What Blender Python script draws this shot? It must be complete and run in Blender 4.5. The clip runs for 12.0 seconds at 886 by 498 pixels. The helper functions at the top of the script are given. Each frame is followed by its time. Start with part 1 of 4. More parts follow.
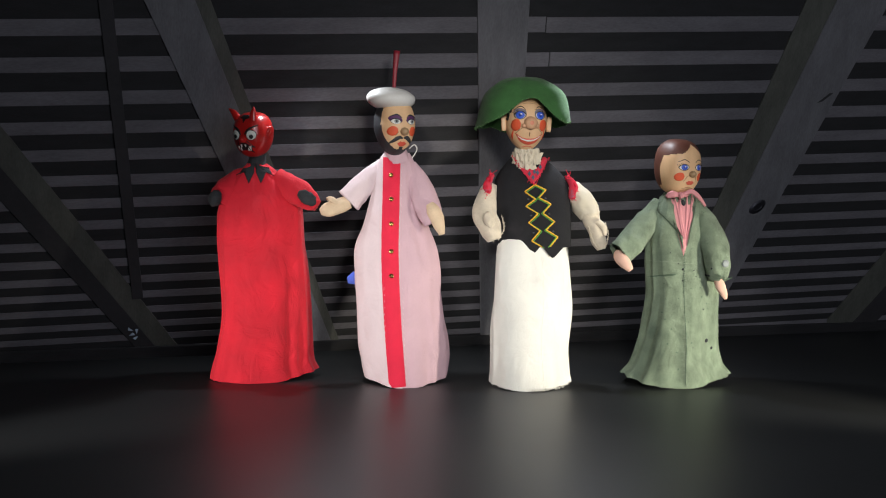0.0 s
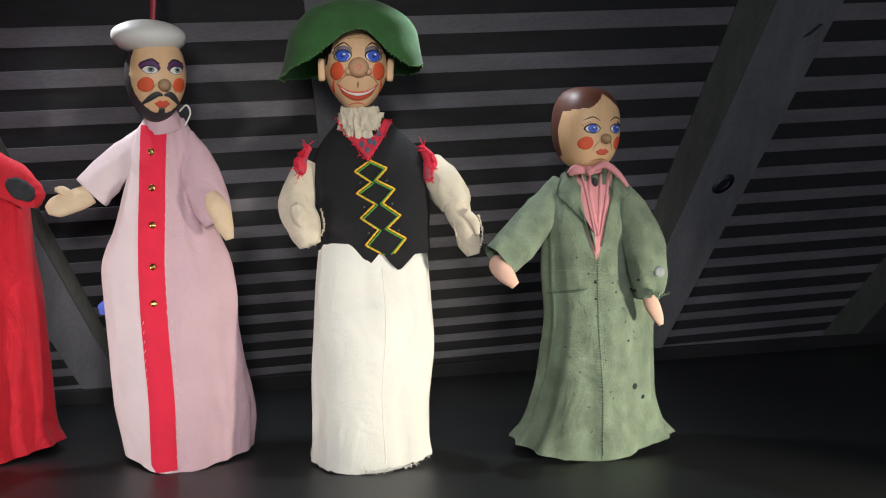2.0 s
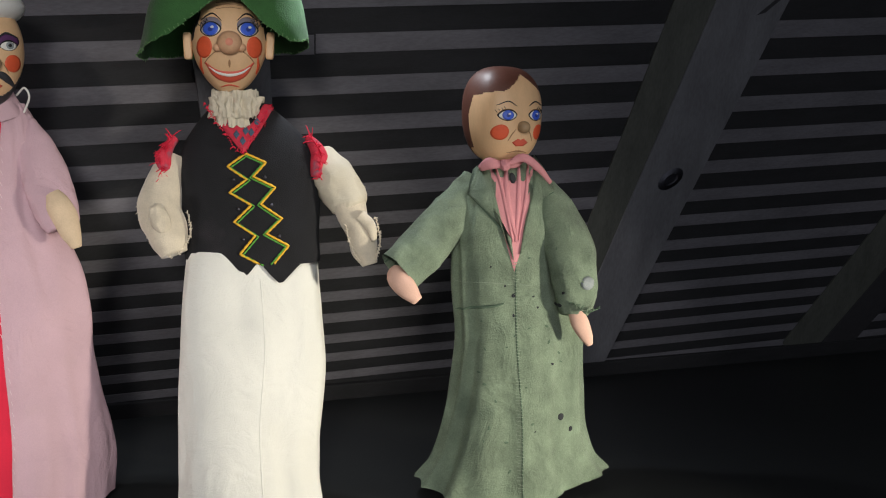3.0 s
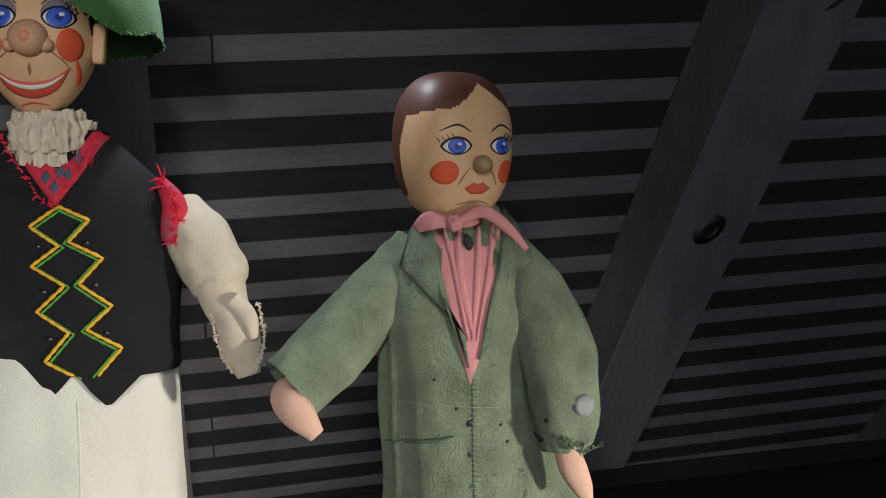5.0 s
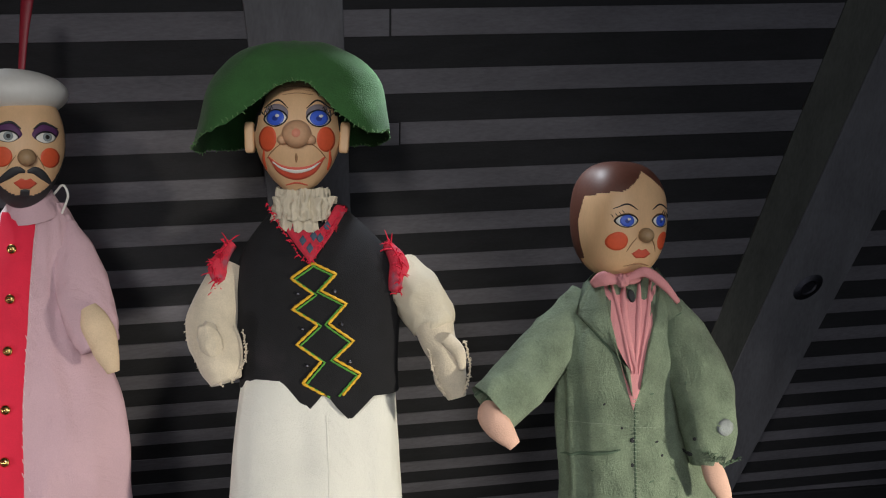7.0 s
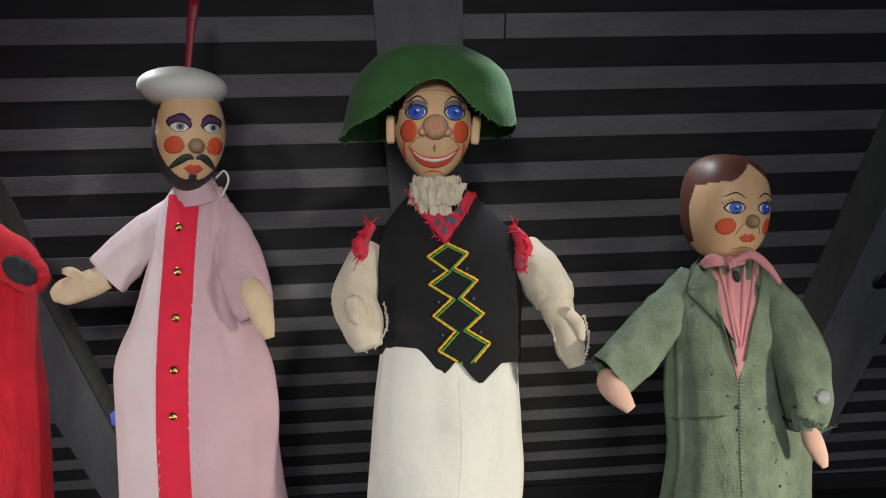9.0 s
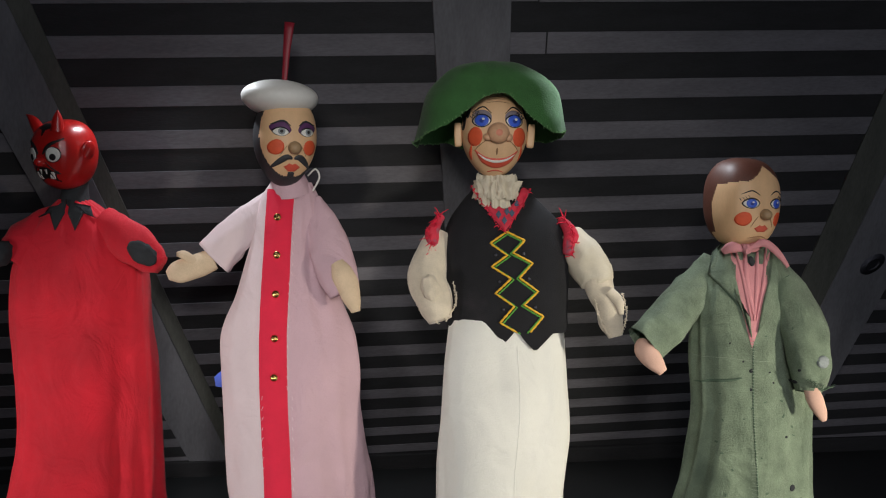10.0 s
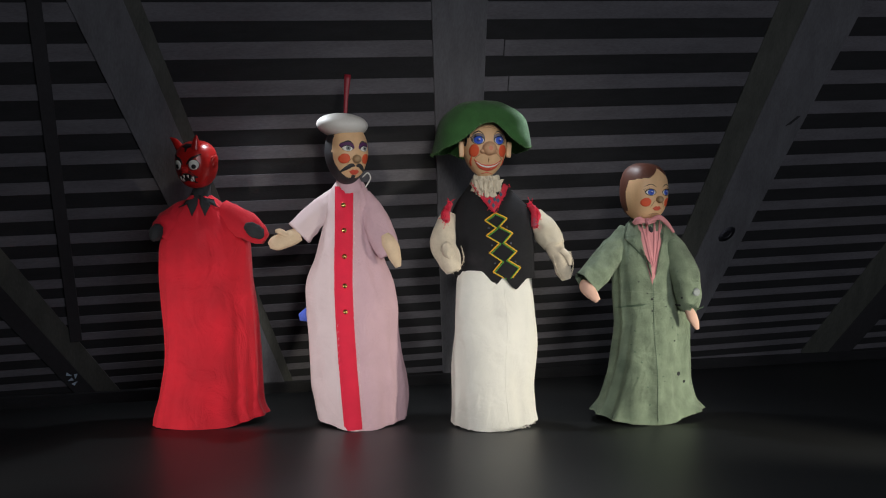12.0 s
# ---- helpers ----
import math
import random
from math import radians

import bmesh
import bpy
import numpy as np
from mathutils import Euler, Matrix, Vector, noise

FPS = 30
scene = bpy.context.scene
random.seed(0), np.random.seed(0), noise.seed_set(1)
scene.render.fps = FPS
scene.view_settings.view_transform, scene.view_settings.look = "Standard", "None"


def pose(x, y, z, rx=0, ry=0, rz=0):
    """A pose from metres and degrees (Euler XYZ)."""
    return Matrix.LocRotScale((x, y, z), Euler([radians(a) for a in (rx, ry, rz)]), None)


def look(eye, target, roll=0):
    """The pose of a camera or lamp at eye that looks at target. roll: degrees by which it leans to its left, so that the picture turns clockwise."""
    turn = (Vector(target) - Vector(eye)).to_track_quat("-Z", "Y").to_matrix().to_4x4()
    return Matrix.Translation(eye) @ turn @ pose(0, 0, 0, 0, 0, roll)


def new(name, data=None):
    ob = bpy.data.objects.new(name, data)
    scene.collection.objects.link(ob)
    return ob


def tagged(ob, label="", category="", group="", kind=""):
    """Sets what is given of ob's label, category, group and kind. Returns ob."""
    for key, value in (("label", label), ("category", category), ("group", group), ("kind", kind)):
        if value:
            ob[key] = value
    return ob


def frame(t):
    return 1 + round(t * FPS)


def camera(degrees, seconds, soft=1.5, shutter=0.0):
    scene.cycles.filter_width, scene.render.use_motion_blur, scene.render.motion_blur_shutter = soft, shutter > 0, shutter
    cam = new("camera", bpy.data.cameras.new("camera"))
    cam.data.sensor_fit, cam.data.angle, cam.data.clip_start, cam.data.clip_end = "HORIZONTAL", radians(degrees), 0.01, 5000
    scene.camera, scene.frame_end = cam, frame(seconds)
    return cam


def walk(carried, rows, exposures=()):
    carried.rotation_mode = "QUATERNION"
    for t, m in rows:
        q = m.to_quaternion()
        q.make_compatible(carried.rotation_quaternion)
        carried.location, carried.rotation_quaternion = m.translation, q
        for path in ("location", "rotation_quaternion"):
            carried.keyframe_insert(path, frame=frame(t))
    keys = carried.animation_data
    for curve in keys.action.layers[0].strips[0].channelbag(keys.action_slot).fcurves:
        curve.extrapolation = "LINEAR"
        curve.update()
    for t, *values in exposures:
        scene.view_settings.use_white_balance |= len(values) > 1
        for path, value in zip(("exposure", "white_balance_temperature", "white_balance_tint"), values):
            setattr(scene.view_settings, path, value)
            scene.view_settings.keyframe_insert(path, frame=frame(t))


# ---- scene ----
from mathutils.bvhtree import BVHTree

# camera and its walk
cam = camera(46.0, 12.0, soft=1.1)
PATH = [
    (0, (-0.044, -2.081, 0.462), (0.104, -0.095, 0.286), 1.3),
    (0.5, (0.092, -1.688, 0.45), (0.132, 0.302, 0.254), 1.0),
    (1, (0.163, -1.6, 0.445), (0.198, 0.39, 0.248), 0.7),
    (1.5, (0.239, -1.528, 0.435), (0.323, 0.46, 0.229), 0.2),
    (2, (0.31, -1.393, 0.44), (0.433, 0.592, 0.228), -0.2),
    (2.5, (0.367, -1.272, 0.437), (0.525, 0.71, 0.221), -0.4),
    (3, (0.415, -1.183, 0.433), (0.596, 0.796, 0.21), -0.3),
    (3.5, (0.441, -1.106, 0.439), (0.646, 0.87, 0.211), -0.3),
    (3.7, (0.453, -1.062, 0.435), (0.665, 0.914, 0.212), -0.3),
    (5.3, (0.547, -0.746, 0.439), (0.626, 1.247, 0.291), -0.6),
    (5.5, (0.536, -0.747, 0.438), (0.596, 1.247, 0.299), -0.6),
    (6, (0.482, -0.896, 0.448), (0.568, 1.098, 0.329), -0.2),
    (6.5, (0.439, -0.971, 0.458), (0.499, 1.026, 0.369), -0.3),
    (7, (0.423, -0.977, 0.458), (0.429, 1.022, 0.39), 0.1),
    (7.5, (0.416, -0.978, 0.453), (0.371, 1.021, 0.393), 0.2),
    (7.7, (0.408, -0.985, 0.453), (0.342, 1.012, 0.388), 0.3),
    (9.5, (0.293, -1.174, 0.441), (0.228, 0.824, 0.365), 1.0),
    (10, (0.241, -1.293, 0.446), (0.207, 0.704, 0.356), 1.1),
    (10.5, (0.189, -1.437, 0.44), (0.219, 0.56, 0.351), 1.0),
    (11, (0.121, -1.627, 0.435), (0.224, 0.368, 0.343), 0.9),
    (11.5, (0.061, -1.809, 0.429), (0.216, 0.183, 0.334), 0.6),
    (12, (-0.011, -1.973, 0.44), (0.195, 0.014, 0.34), 0.4),
]
walk(cam, [(t, look(e, g, r)) for t, e, g, r in PATH],
     exposures=[(0, 0.35), (1.5, 0.22), (2.5, 0.05), (3.7, -0.2), (5.5, -0.4), (7.5, -0.25), (9.5, -0.27), (10.5, -0.3), (12, -0.27)])

# light: a dim room and the display's spots
world = bpy.data.worlds.new("room_dusk")
world.use_nodes = True
world.node_tree.nodes["Background"].inputs[0].default_value = (0.55, 0.62, 0.8, 1)
world.node_tree.nodes["Background"].inputs[1].default_value = 0.02
scene.world = world


def spot(name, eye, target, power, size, blend, colour=(1, 0.93, 0.84), radius=0.02):
    lamp = bpy.data.lights.new(name, "SPOT")
    lamp.energy, lamp.spot_size, lamp.spot_blend = power, radians(size), blend
    lamp.color, lamp.shadow_soft_size = colour, radius
    ob = new(name, lamp)
    ob.matrix_world = look(eye, target)
    return ob


WARM = (1, 0.962, 0.905)
spot("foot_lamp", (-1.05, -0.85, 0.10), (-0.14, 0.03, 0.13), 40, 34, 0.9, (1, 0.965, 0.93), 0.03)
spot("foot_lamp", (1.50, -0.62, 0.10), (0.52, 0.03, 0.13), 66, 34, 0.9, (1, 0.93, 0.78), 0.03)
spot("spot_lamp", (0.24, -1.9, 0.85), (0.24, 0.0, 0.34), 58, 34, 0.9, WARM, 0.12)
for x in (-0.13, 0.44):
    spot("back_lamp", (x, 0.11, 0.70), (x, -0.12, 0.0), 4, 110, 0.8, (0.86, 0.92, 1.0), 0.01)


def panel_light(name, eye, target, power, wide, colour):
    lamp = bpy.data.lights.new(name, "AREA")
    lamp.energy, lamp.size, lamp.color = power, wide, colour
    ob = new(name, lamp)
    ob.matrix_world = look(eye, target)


panel_light("room_light", (1.3, -2.7, 1.0), (1.2, 1.0, 0.6), 23, 2.0, (0.88, 0.92, 1.0))


# ---- materials ----
def node_mat(name, colour, rough=0.8, vary=0.15, scale=40.0, bump=0.2, fine=600.0, metal=0.0, stain=0.0, stain_colour=None,
             weave=False, sheen=0.0, stretch=None, coat=0.0, spec=0.5, crease=0.55):
    """Colour with broad and fine variation, stains and a bump, at real-world size."""
    m = bpy.data.materials.new(name)
    m.use_nodes = True
    nt = m.node_tree
    b = nt.nodes["Principled BSDF"]
    geo = nt.nodes.new("ShaderNodeTexCoord")
    src = geo.outputs["Object"]
    if stretch:
        mp = nt.nodes.new("ShaderNodeMapping")
        mp.inputs["Scale"].default_value = stretch
        nt.links.new(src, mp.inputs["Vector"])
        src = mp.outputs["Vector"]
    n1 = nt.nodes.new("ShaderNodeTexNoise")
    n1.inputs["Scale"].default_value, n1.inputs["Detail"].default_value = scale, 4
    nt.links.new(src, n1.inputs["Vector"])
    n2 = nt.nodes.new("ShaderNodeTexNoise")
    n2.inputs["Scale"].default_value, n2.inputs["Detail"].default_value = fine, 2
    nt.links.new(src, n2.inputs["Vector"])
    add = nt.nodes.new("ShaderNodeMath")
    add.operation = "ADD"
    nt.links.new(n1.outputs["Fac"], add.inputs[0])
    half = nt.nodes.new("ShaderNodeMath")
    half.operation = "MULTIPLY"
    half.inputs[1].default_value = 0.6
    nt.links.new(n2.outputs["Fac"], half.inputs[0])
    nt.links.new(half.outputs[0], add.inputs[1])
    ramp = nt.nodes.new("ShaderNodeMapRange")
    ramp.inputs["From Min"].default_value, ramp.inputs["From Max"].default_value = 0.5, 1.1
    ramp.inputs["To Min"].default_value, ramp.inputs["To Max"].default_value = 1 - vary, 1 + vary
    nt.links.new(add.outputs[0], ramp.inputs["Value"])
    mul = nt.nodes.new("ShaderNodeMix")
    mul.data_type, mul.blend_type = "RGBA", "MULTIPLY"
    mul.inputs["Factor"].default_value = 1
    mul.inputs["A"].default_value = (*colour, 1)
    nt.links.new(ramp.outputs["Result"], mul.inputs["B"])
    out = mul.outputs["Result"]
    if stain:
        n3 = nt.nodes.new("ShaderNodeTexNoise")
        n3.inputs["Scale"].default_value, n3.inputs["Detail"].default_value = scale * 0.45, 6
        nt.links.new(src, n3.inputs["Vector"])
        pick = nt.nodes.new("ShaderNodeMapRange")
        pick.inputs["From Min"].default_value, pick.inputs["From Max"].default_value = 0.56, 0.72
        pick.inputs["To Max"].default_value = stain
        nt.links.new(n3.outputs["Fac"], pick.inputs["Value"])
        mix = nt.nodes.new("ShaderNodeMix")
        mix.data_type = "RGBA"
        nt.links.new(pick.outputs["Result"], mix.inputs["Factor"])
        nt.links.new(out, mix.inputs["A"])
        mix.inputs["B"].default_value = (*(stain_colour or [c * 0.4 for c in colour]), 1)
        out = mix.outputs["Result"]
    nt.links.new(out, b.inputs["Base Color"])
    b.inputs["Roughness"].default_value, b.inputs["Metallic"].default_value = rough, metal
    b.inputs["Specular IOR Level"].default_value = spec
    b.inputs["Sheen Weight"].default_value = sheen
    b.inputs["Coat Weight"].default_value = coat
    high = n2.outputs["Fac"]
    if weave:
        n4 = nt.nodes.new("ShaderNodeTexNoise")
        n4.inputs["Scale"].default_value, n4.inputs["Detail"].default_value = 1500, 1
        nt.links.new(geo.outputs["Object"], n4.inputs["Vector"])
        s2 = nt.nodes.new("ShaderNodeMath")
        s2.operation = "ADD"
        nt.links.new(n4.outputs["Fac"], s2.inputs[0])
        nt.links.new(n2.outputs["Fac"], s2.inputs[1])
        high = s2.outputs[0]
    bp = nt.nodes.new("ShaderNodeBump")
    bp.inputs["Strength"].default_value, bp.inputs["Distance"].default_value = bump, 0.0014
    nt.links.new(high, bp.inputs["Height"])
    last = bp
    if weave:
        n5 = nt.nodes.new("ShaderNodeTexNoise")
        n5.inputs["Scale"].default_value, n5.inputs["Detail"].default_value, n5.inputs["Distortion"].default_value = 15, 4, 0.9
        squash = nt.nodes.new("ShaderNodeMapping")
        squash.inputs["Scale"].default_value = (1.0, 1.0, 0.9)
        nt.links.new(geo.outputs["Object"], squash.inputs["Vector"])
        nt.links.new(squash.outputs["Vector"], n5.inputs["Vector"])
        last = nt.nodes.new("ShaderNodeBump")
        last.inputs["Strength"].default_value, last.inputs["Distance"].default_value = crease, 0.011
        nt.links.new(n5.outputs["Fac"], last.inputs["Height"])
        nt.links.new(bp.outputs["Normal"], last.inputs["Normal"])
    nt.links.new(last.outputs["Normal"], b.inputs["Normal"])
    return m


M = {
    "red_cloth": node_mat("red_cloth", (0.68, 0.007, 0.024), 0.8, 0.22, 16, 0.45, 900, weave=True, sheen=0.1, crease=0.85),
    "red_trim": node_mat("red_trim", (0.72, 0.012, 0.05), 0.8, 0.1, 30, 0.3, 900, weave=True),
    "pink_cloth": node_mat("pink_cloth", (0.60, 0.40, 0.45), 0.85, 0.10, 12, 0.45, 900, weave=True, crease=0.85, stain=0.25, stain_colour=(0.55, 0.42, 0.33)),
    # robe cloth as lit from the left, put into the colour; also the stitches
    "lit_pink_and_stitch": node_mat("lit_pink_and_stitch", (0.72, 0.58, 0.60), 0.85, 0.06, 12, 0.35, 900, weave=True),
    "white_cloth": node_mat("white_cloth", (0.78, 0.77, 0.71), 0.9, 0.07, 10, 0.5, 900, weave=True, stain=0.12, stain_colour=(0.6, 0.55, 0.42)),
    "cream_plush": node_mat("cream_plush", (0.62, 0.54, 0.42), 0.95, 0.16, 60, 0.4, 700, sheen=0.4),
    "black_felt": node_mat("black_felt", (0.008, 0.008, 0.010), 0.95, 0.3, 50, 0.4, 900, stain=0.12, stain_colour=(0.10, 0.08, 0.09)),
    "green_felt": node_mat("green_felt", (0.035, 0.115, 0.03), 0.95, 0.25, 45, 0.5, 700, sheen=0.1),
    "green_coat": node_mat("green_coat", (0.205, 0.265, 0.18), 0.95, 0.34, 34, 1.0, 600, weave=True, sheen=0.1, stain=0.65, stain_colour=(0.10, 0.145, 0.10), crease=0.9),
    "coat_dark": node_mat("coat_dark", (0.11, 0.165, 0.11), 0.95, 0.15, 28, 0.6, 800, weave=True),
    "flesh_wood": node_mat("flesh_wood", (0.74, 0.47, 0.26), 0.5, 0.07, 30, 0.08, 300, stretch=(3, 3, 0.6)),
    "flesh_rosy": node_mat("flesh_rosy", (0.66, 0.40, 0.29), 0.55, 0.07, 30, 0.08, 300),
    "hand_felt": node_mat("hand_felt", (0.66, 0.50, 0.34), 0.9, 0.12, 50, 0.5, 700),
    "hand_pink": node_mat("hand_pink", (0.72, 0.45, 0.35), 0.85, 0.08, 50, 0.3, 700),
    "devil_paint": node_mat("devil_paint", (0.50, 0.014, 0.012), 0.28, 0.12, 25, 0.05, 300, coat=0.5),
    "brown_hair": node_mat("brown_hair", (0.115, 0.042, 0.028), 0.5, 0.15, 30, 0.08, 300),
    "black_paint": node_mat("black_paint", (0.012, 0.011, 0.012), 0.5, 0.2, 40, 0.05, 300),
    "beard_paint": node_mat("beard_paint", (0.03, 0.03, 0.034), 0.6, 0.2, 60, 0.08, 300),
    "white_paint": node_mat("white_paint", (0.80, 0.78, 0.72), 0.4, 0.04, 30, 0.03, 300),
    "blue_paint": node_mat("blue_paint", (0.05, 0.12, 0.62), 0.4, 0.1, 60, 0.03, 300),
    "cheek_paint": node_mat("cheek_paint", (0.72, 0.10, 0.035), 0.6, 0.08, 80, 0.05, 300),
    "lip_paint": node_mat("lip_paint", (0.62, 0.09, 0.05), 0.5, 0.08, 60, 0.03, 300),
    "violet_paint": node_mat("violet_paint", (0.10, 0.03, 0.11), 0.6, 0.15, 60, 0.03, 300),
    "shade_paint": node_mat("shade_paint", (0.32, 0.17, 0.08), 0.6, 0.15, 60, 0.03, 300),
    "hat_white": node_mat("hat_white", (0.74, 0.72, 0.68), 0.55, 0.04, 25, 0.1, 200),
    "dark_red": node_mat("dark_red", (0.25, 0.012, 0.025), 0.5, 0.12, 40, 0.1, 300),
    "brass": node_mat("brass", (0.62, 0.44, 0.16), 0.25, 0.15, 90, 0.1, 300, metal=1),
    "yellow_thread": node_mat("yellow_thread", (0.82, 0.46, 0.03), 0.8, 0.1, 90, 0.4, 900),
    "green_thread": node_mat("green_thread", (0.10, 0.36, 0.05), 0.8, 0.1, 90, 0.4, 900),
    "pink_scarf": node_mat("pink_scarf", (0.62, 0.26, 0.28), 0.85, 0.1, 40, 0.4, 800, weave=True),
    "cream_cloth": node_mat("cream_cloth", (0.66, 0.59, 0.46), 0.9, 0.08, 30, 0.5, 800, weave=True, stain=0.2, stain_colour=(0.5, 0.42, 0.3)),
    "plaid_cloth": node_mat("plaid_cloth", (0.60, 0.03, 0.06), 0.85, 0.2, 130, 0.4, 800, stain=0.8, stain_colour=(0.10, 0.12, 0.16)),
    "charcoal_felt": node_mat("charcoal_felt", (0.03, 0.032, 0.036), 0.95, 0.25, 60, 0.5, 800),
    "rafter_wood": node_mat("rafter_wood", (0.105, 0.104, 0.116), 0.75, 0.25, 7, 0.3, 60, stretch=(5, 5, 0.8), stain=0.35, stain_colour=(0.08, 0.078, 0.086)),
    # darker copy of the rafter colour: the pictured flank's shade
    "shaded_flank": node_mat("shaded_flank", (0.060, 0.062, 0.054), 0.8, 0.3, 7, 0.3, 60, stretch=(5, 5, 0.8)),
    "batten_wood": node_mat("batten_wood", (0.105, 0.100, 0.114), 0.75, 0.28, 5, 0.3, 60, stretch=(0.7, 6, 6), stain=0.3, stain_colour=(0.08, 0.076, 0.086)),
    # near black: the shade in the gaps between pictured battens, as colour
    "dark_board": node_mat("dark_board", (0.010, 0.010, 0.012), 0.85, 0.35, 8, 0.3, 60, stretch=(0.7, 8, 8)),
    "shelf_black": node_mat("shelf_black", (0.022, 0.024, 0.025), 0.44, 0.1, 6, 0.02, 200, spec=0.5),
    # near black gives two pictured rafters their shade; also brace and knot
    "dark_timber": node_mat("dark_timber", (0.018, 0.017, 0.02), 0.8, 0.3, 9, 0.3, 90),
    "steel": node_mat("steel", (0.10, 0.10, 0.12), 0.4, 0.2, 90, 0.1, 300, metal=1),
    # two colours for small solid pieces that imitate reflections
    "blue_reflection": node_mat("blue_reflection", (0.10, 0.18, 0.75), 0.4, 0.2, 60, 0.1, 300),
    "pale_reflection": node_mat("pale_reflection", (0.40, 0.50, 0.62), 0.5, 0.2, 60, 0.1, 300),
    "room_wall": node_mat("room_wall", (0.06, 0.06, 0.065), 0.9, 0.1, 3, 0.1, 60),
}


# ---- building helpers ----
def mesh_ob(name, verts, faces, material, parent=None, smooth=False):
    me = bpy.data.meshes.new(name)
    me.from_pydata(verts, [], faces)
    me.materials.append(material)
    if smooth:
        me.polygons.foreach_set("use_smooth", [True] * len(me.polygons))
    ob = new(name, me)
    ob.parent = parent
    return ob


def box_bm(sx, sy, sz, bevel=0.003):
    bm = bmesh.new()
    bmesh.ops.create_cube(bm, size=1, matrix=Matrix.Diagonal((sx, sy, sz, 1)))
    bmesh.ops.bevel(bm, geom=bm.edges[:], offset=bevel, segments=2, affect="EDGES")
    return bm


def part(name, bm, material, parent=None, label="", m=None):
    me = bpy.data.meshes.new(name)
    bm.to_mesh(me)
    bm.free()
    me.materials.append(material)
    ob = new(name, me)
    ob.parent = parent
    if m:
        ob.matrix_basis = m
    if label:
        ob["label"] = label
    return ob


def catmull(rows, n):
    """n rows along a smooth line through the given rows."""
    p = np.array(rows, float)
    q = np.vstack([2 * p[0] - p[1], p, 2 * p[-1] - p[-2]])
    out = []
    for s in np.linspace(0, len(p) - 1 - 1e-9, n):
        i, u = int(s), s - int(s)
        a, b, c, d = q[i], q[i + 1], q[i + 2], q[i + 3]
        out.append(0.5 * (2 * b + (c - a) * u + (2 * a - 5 * b + 4 * c - d) * u * u + (3 * b - a - 3 * c + d) * u ** 3))
    return np.array(out)


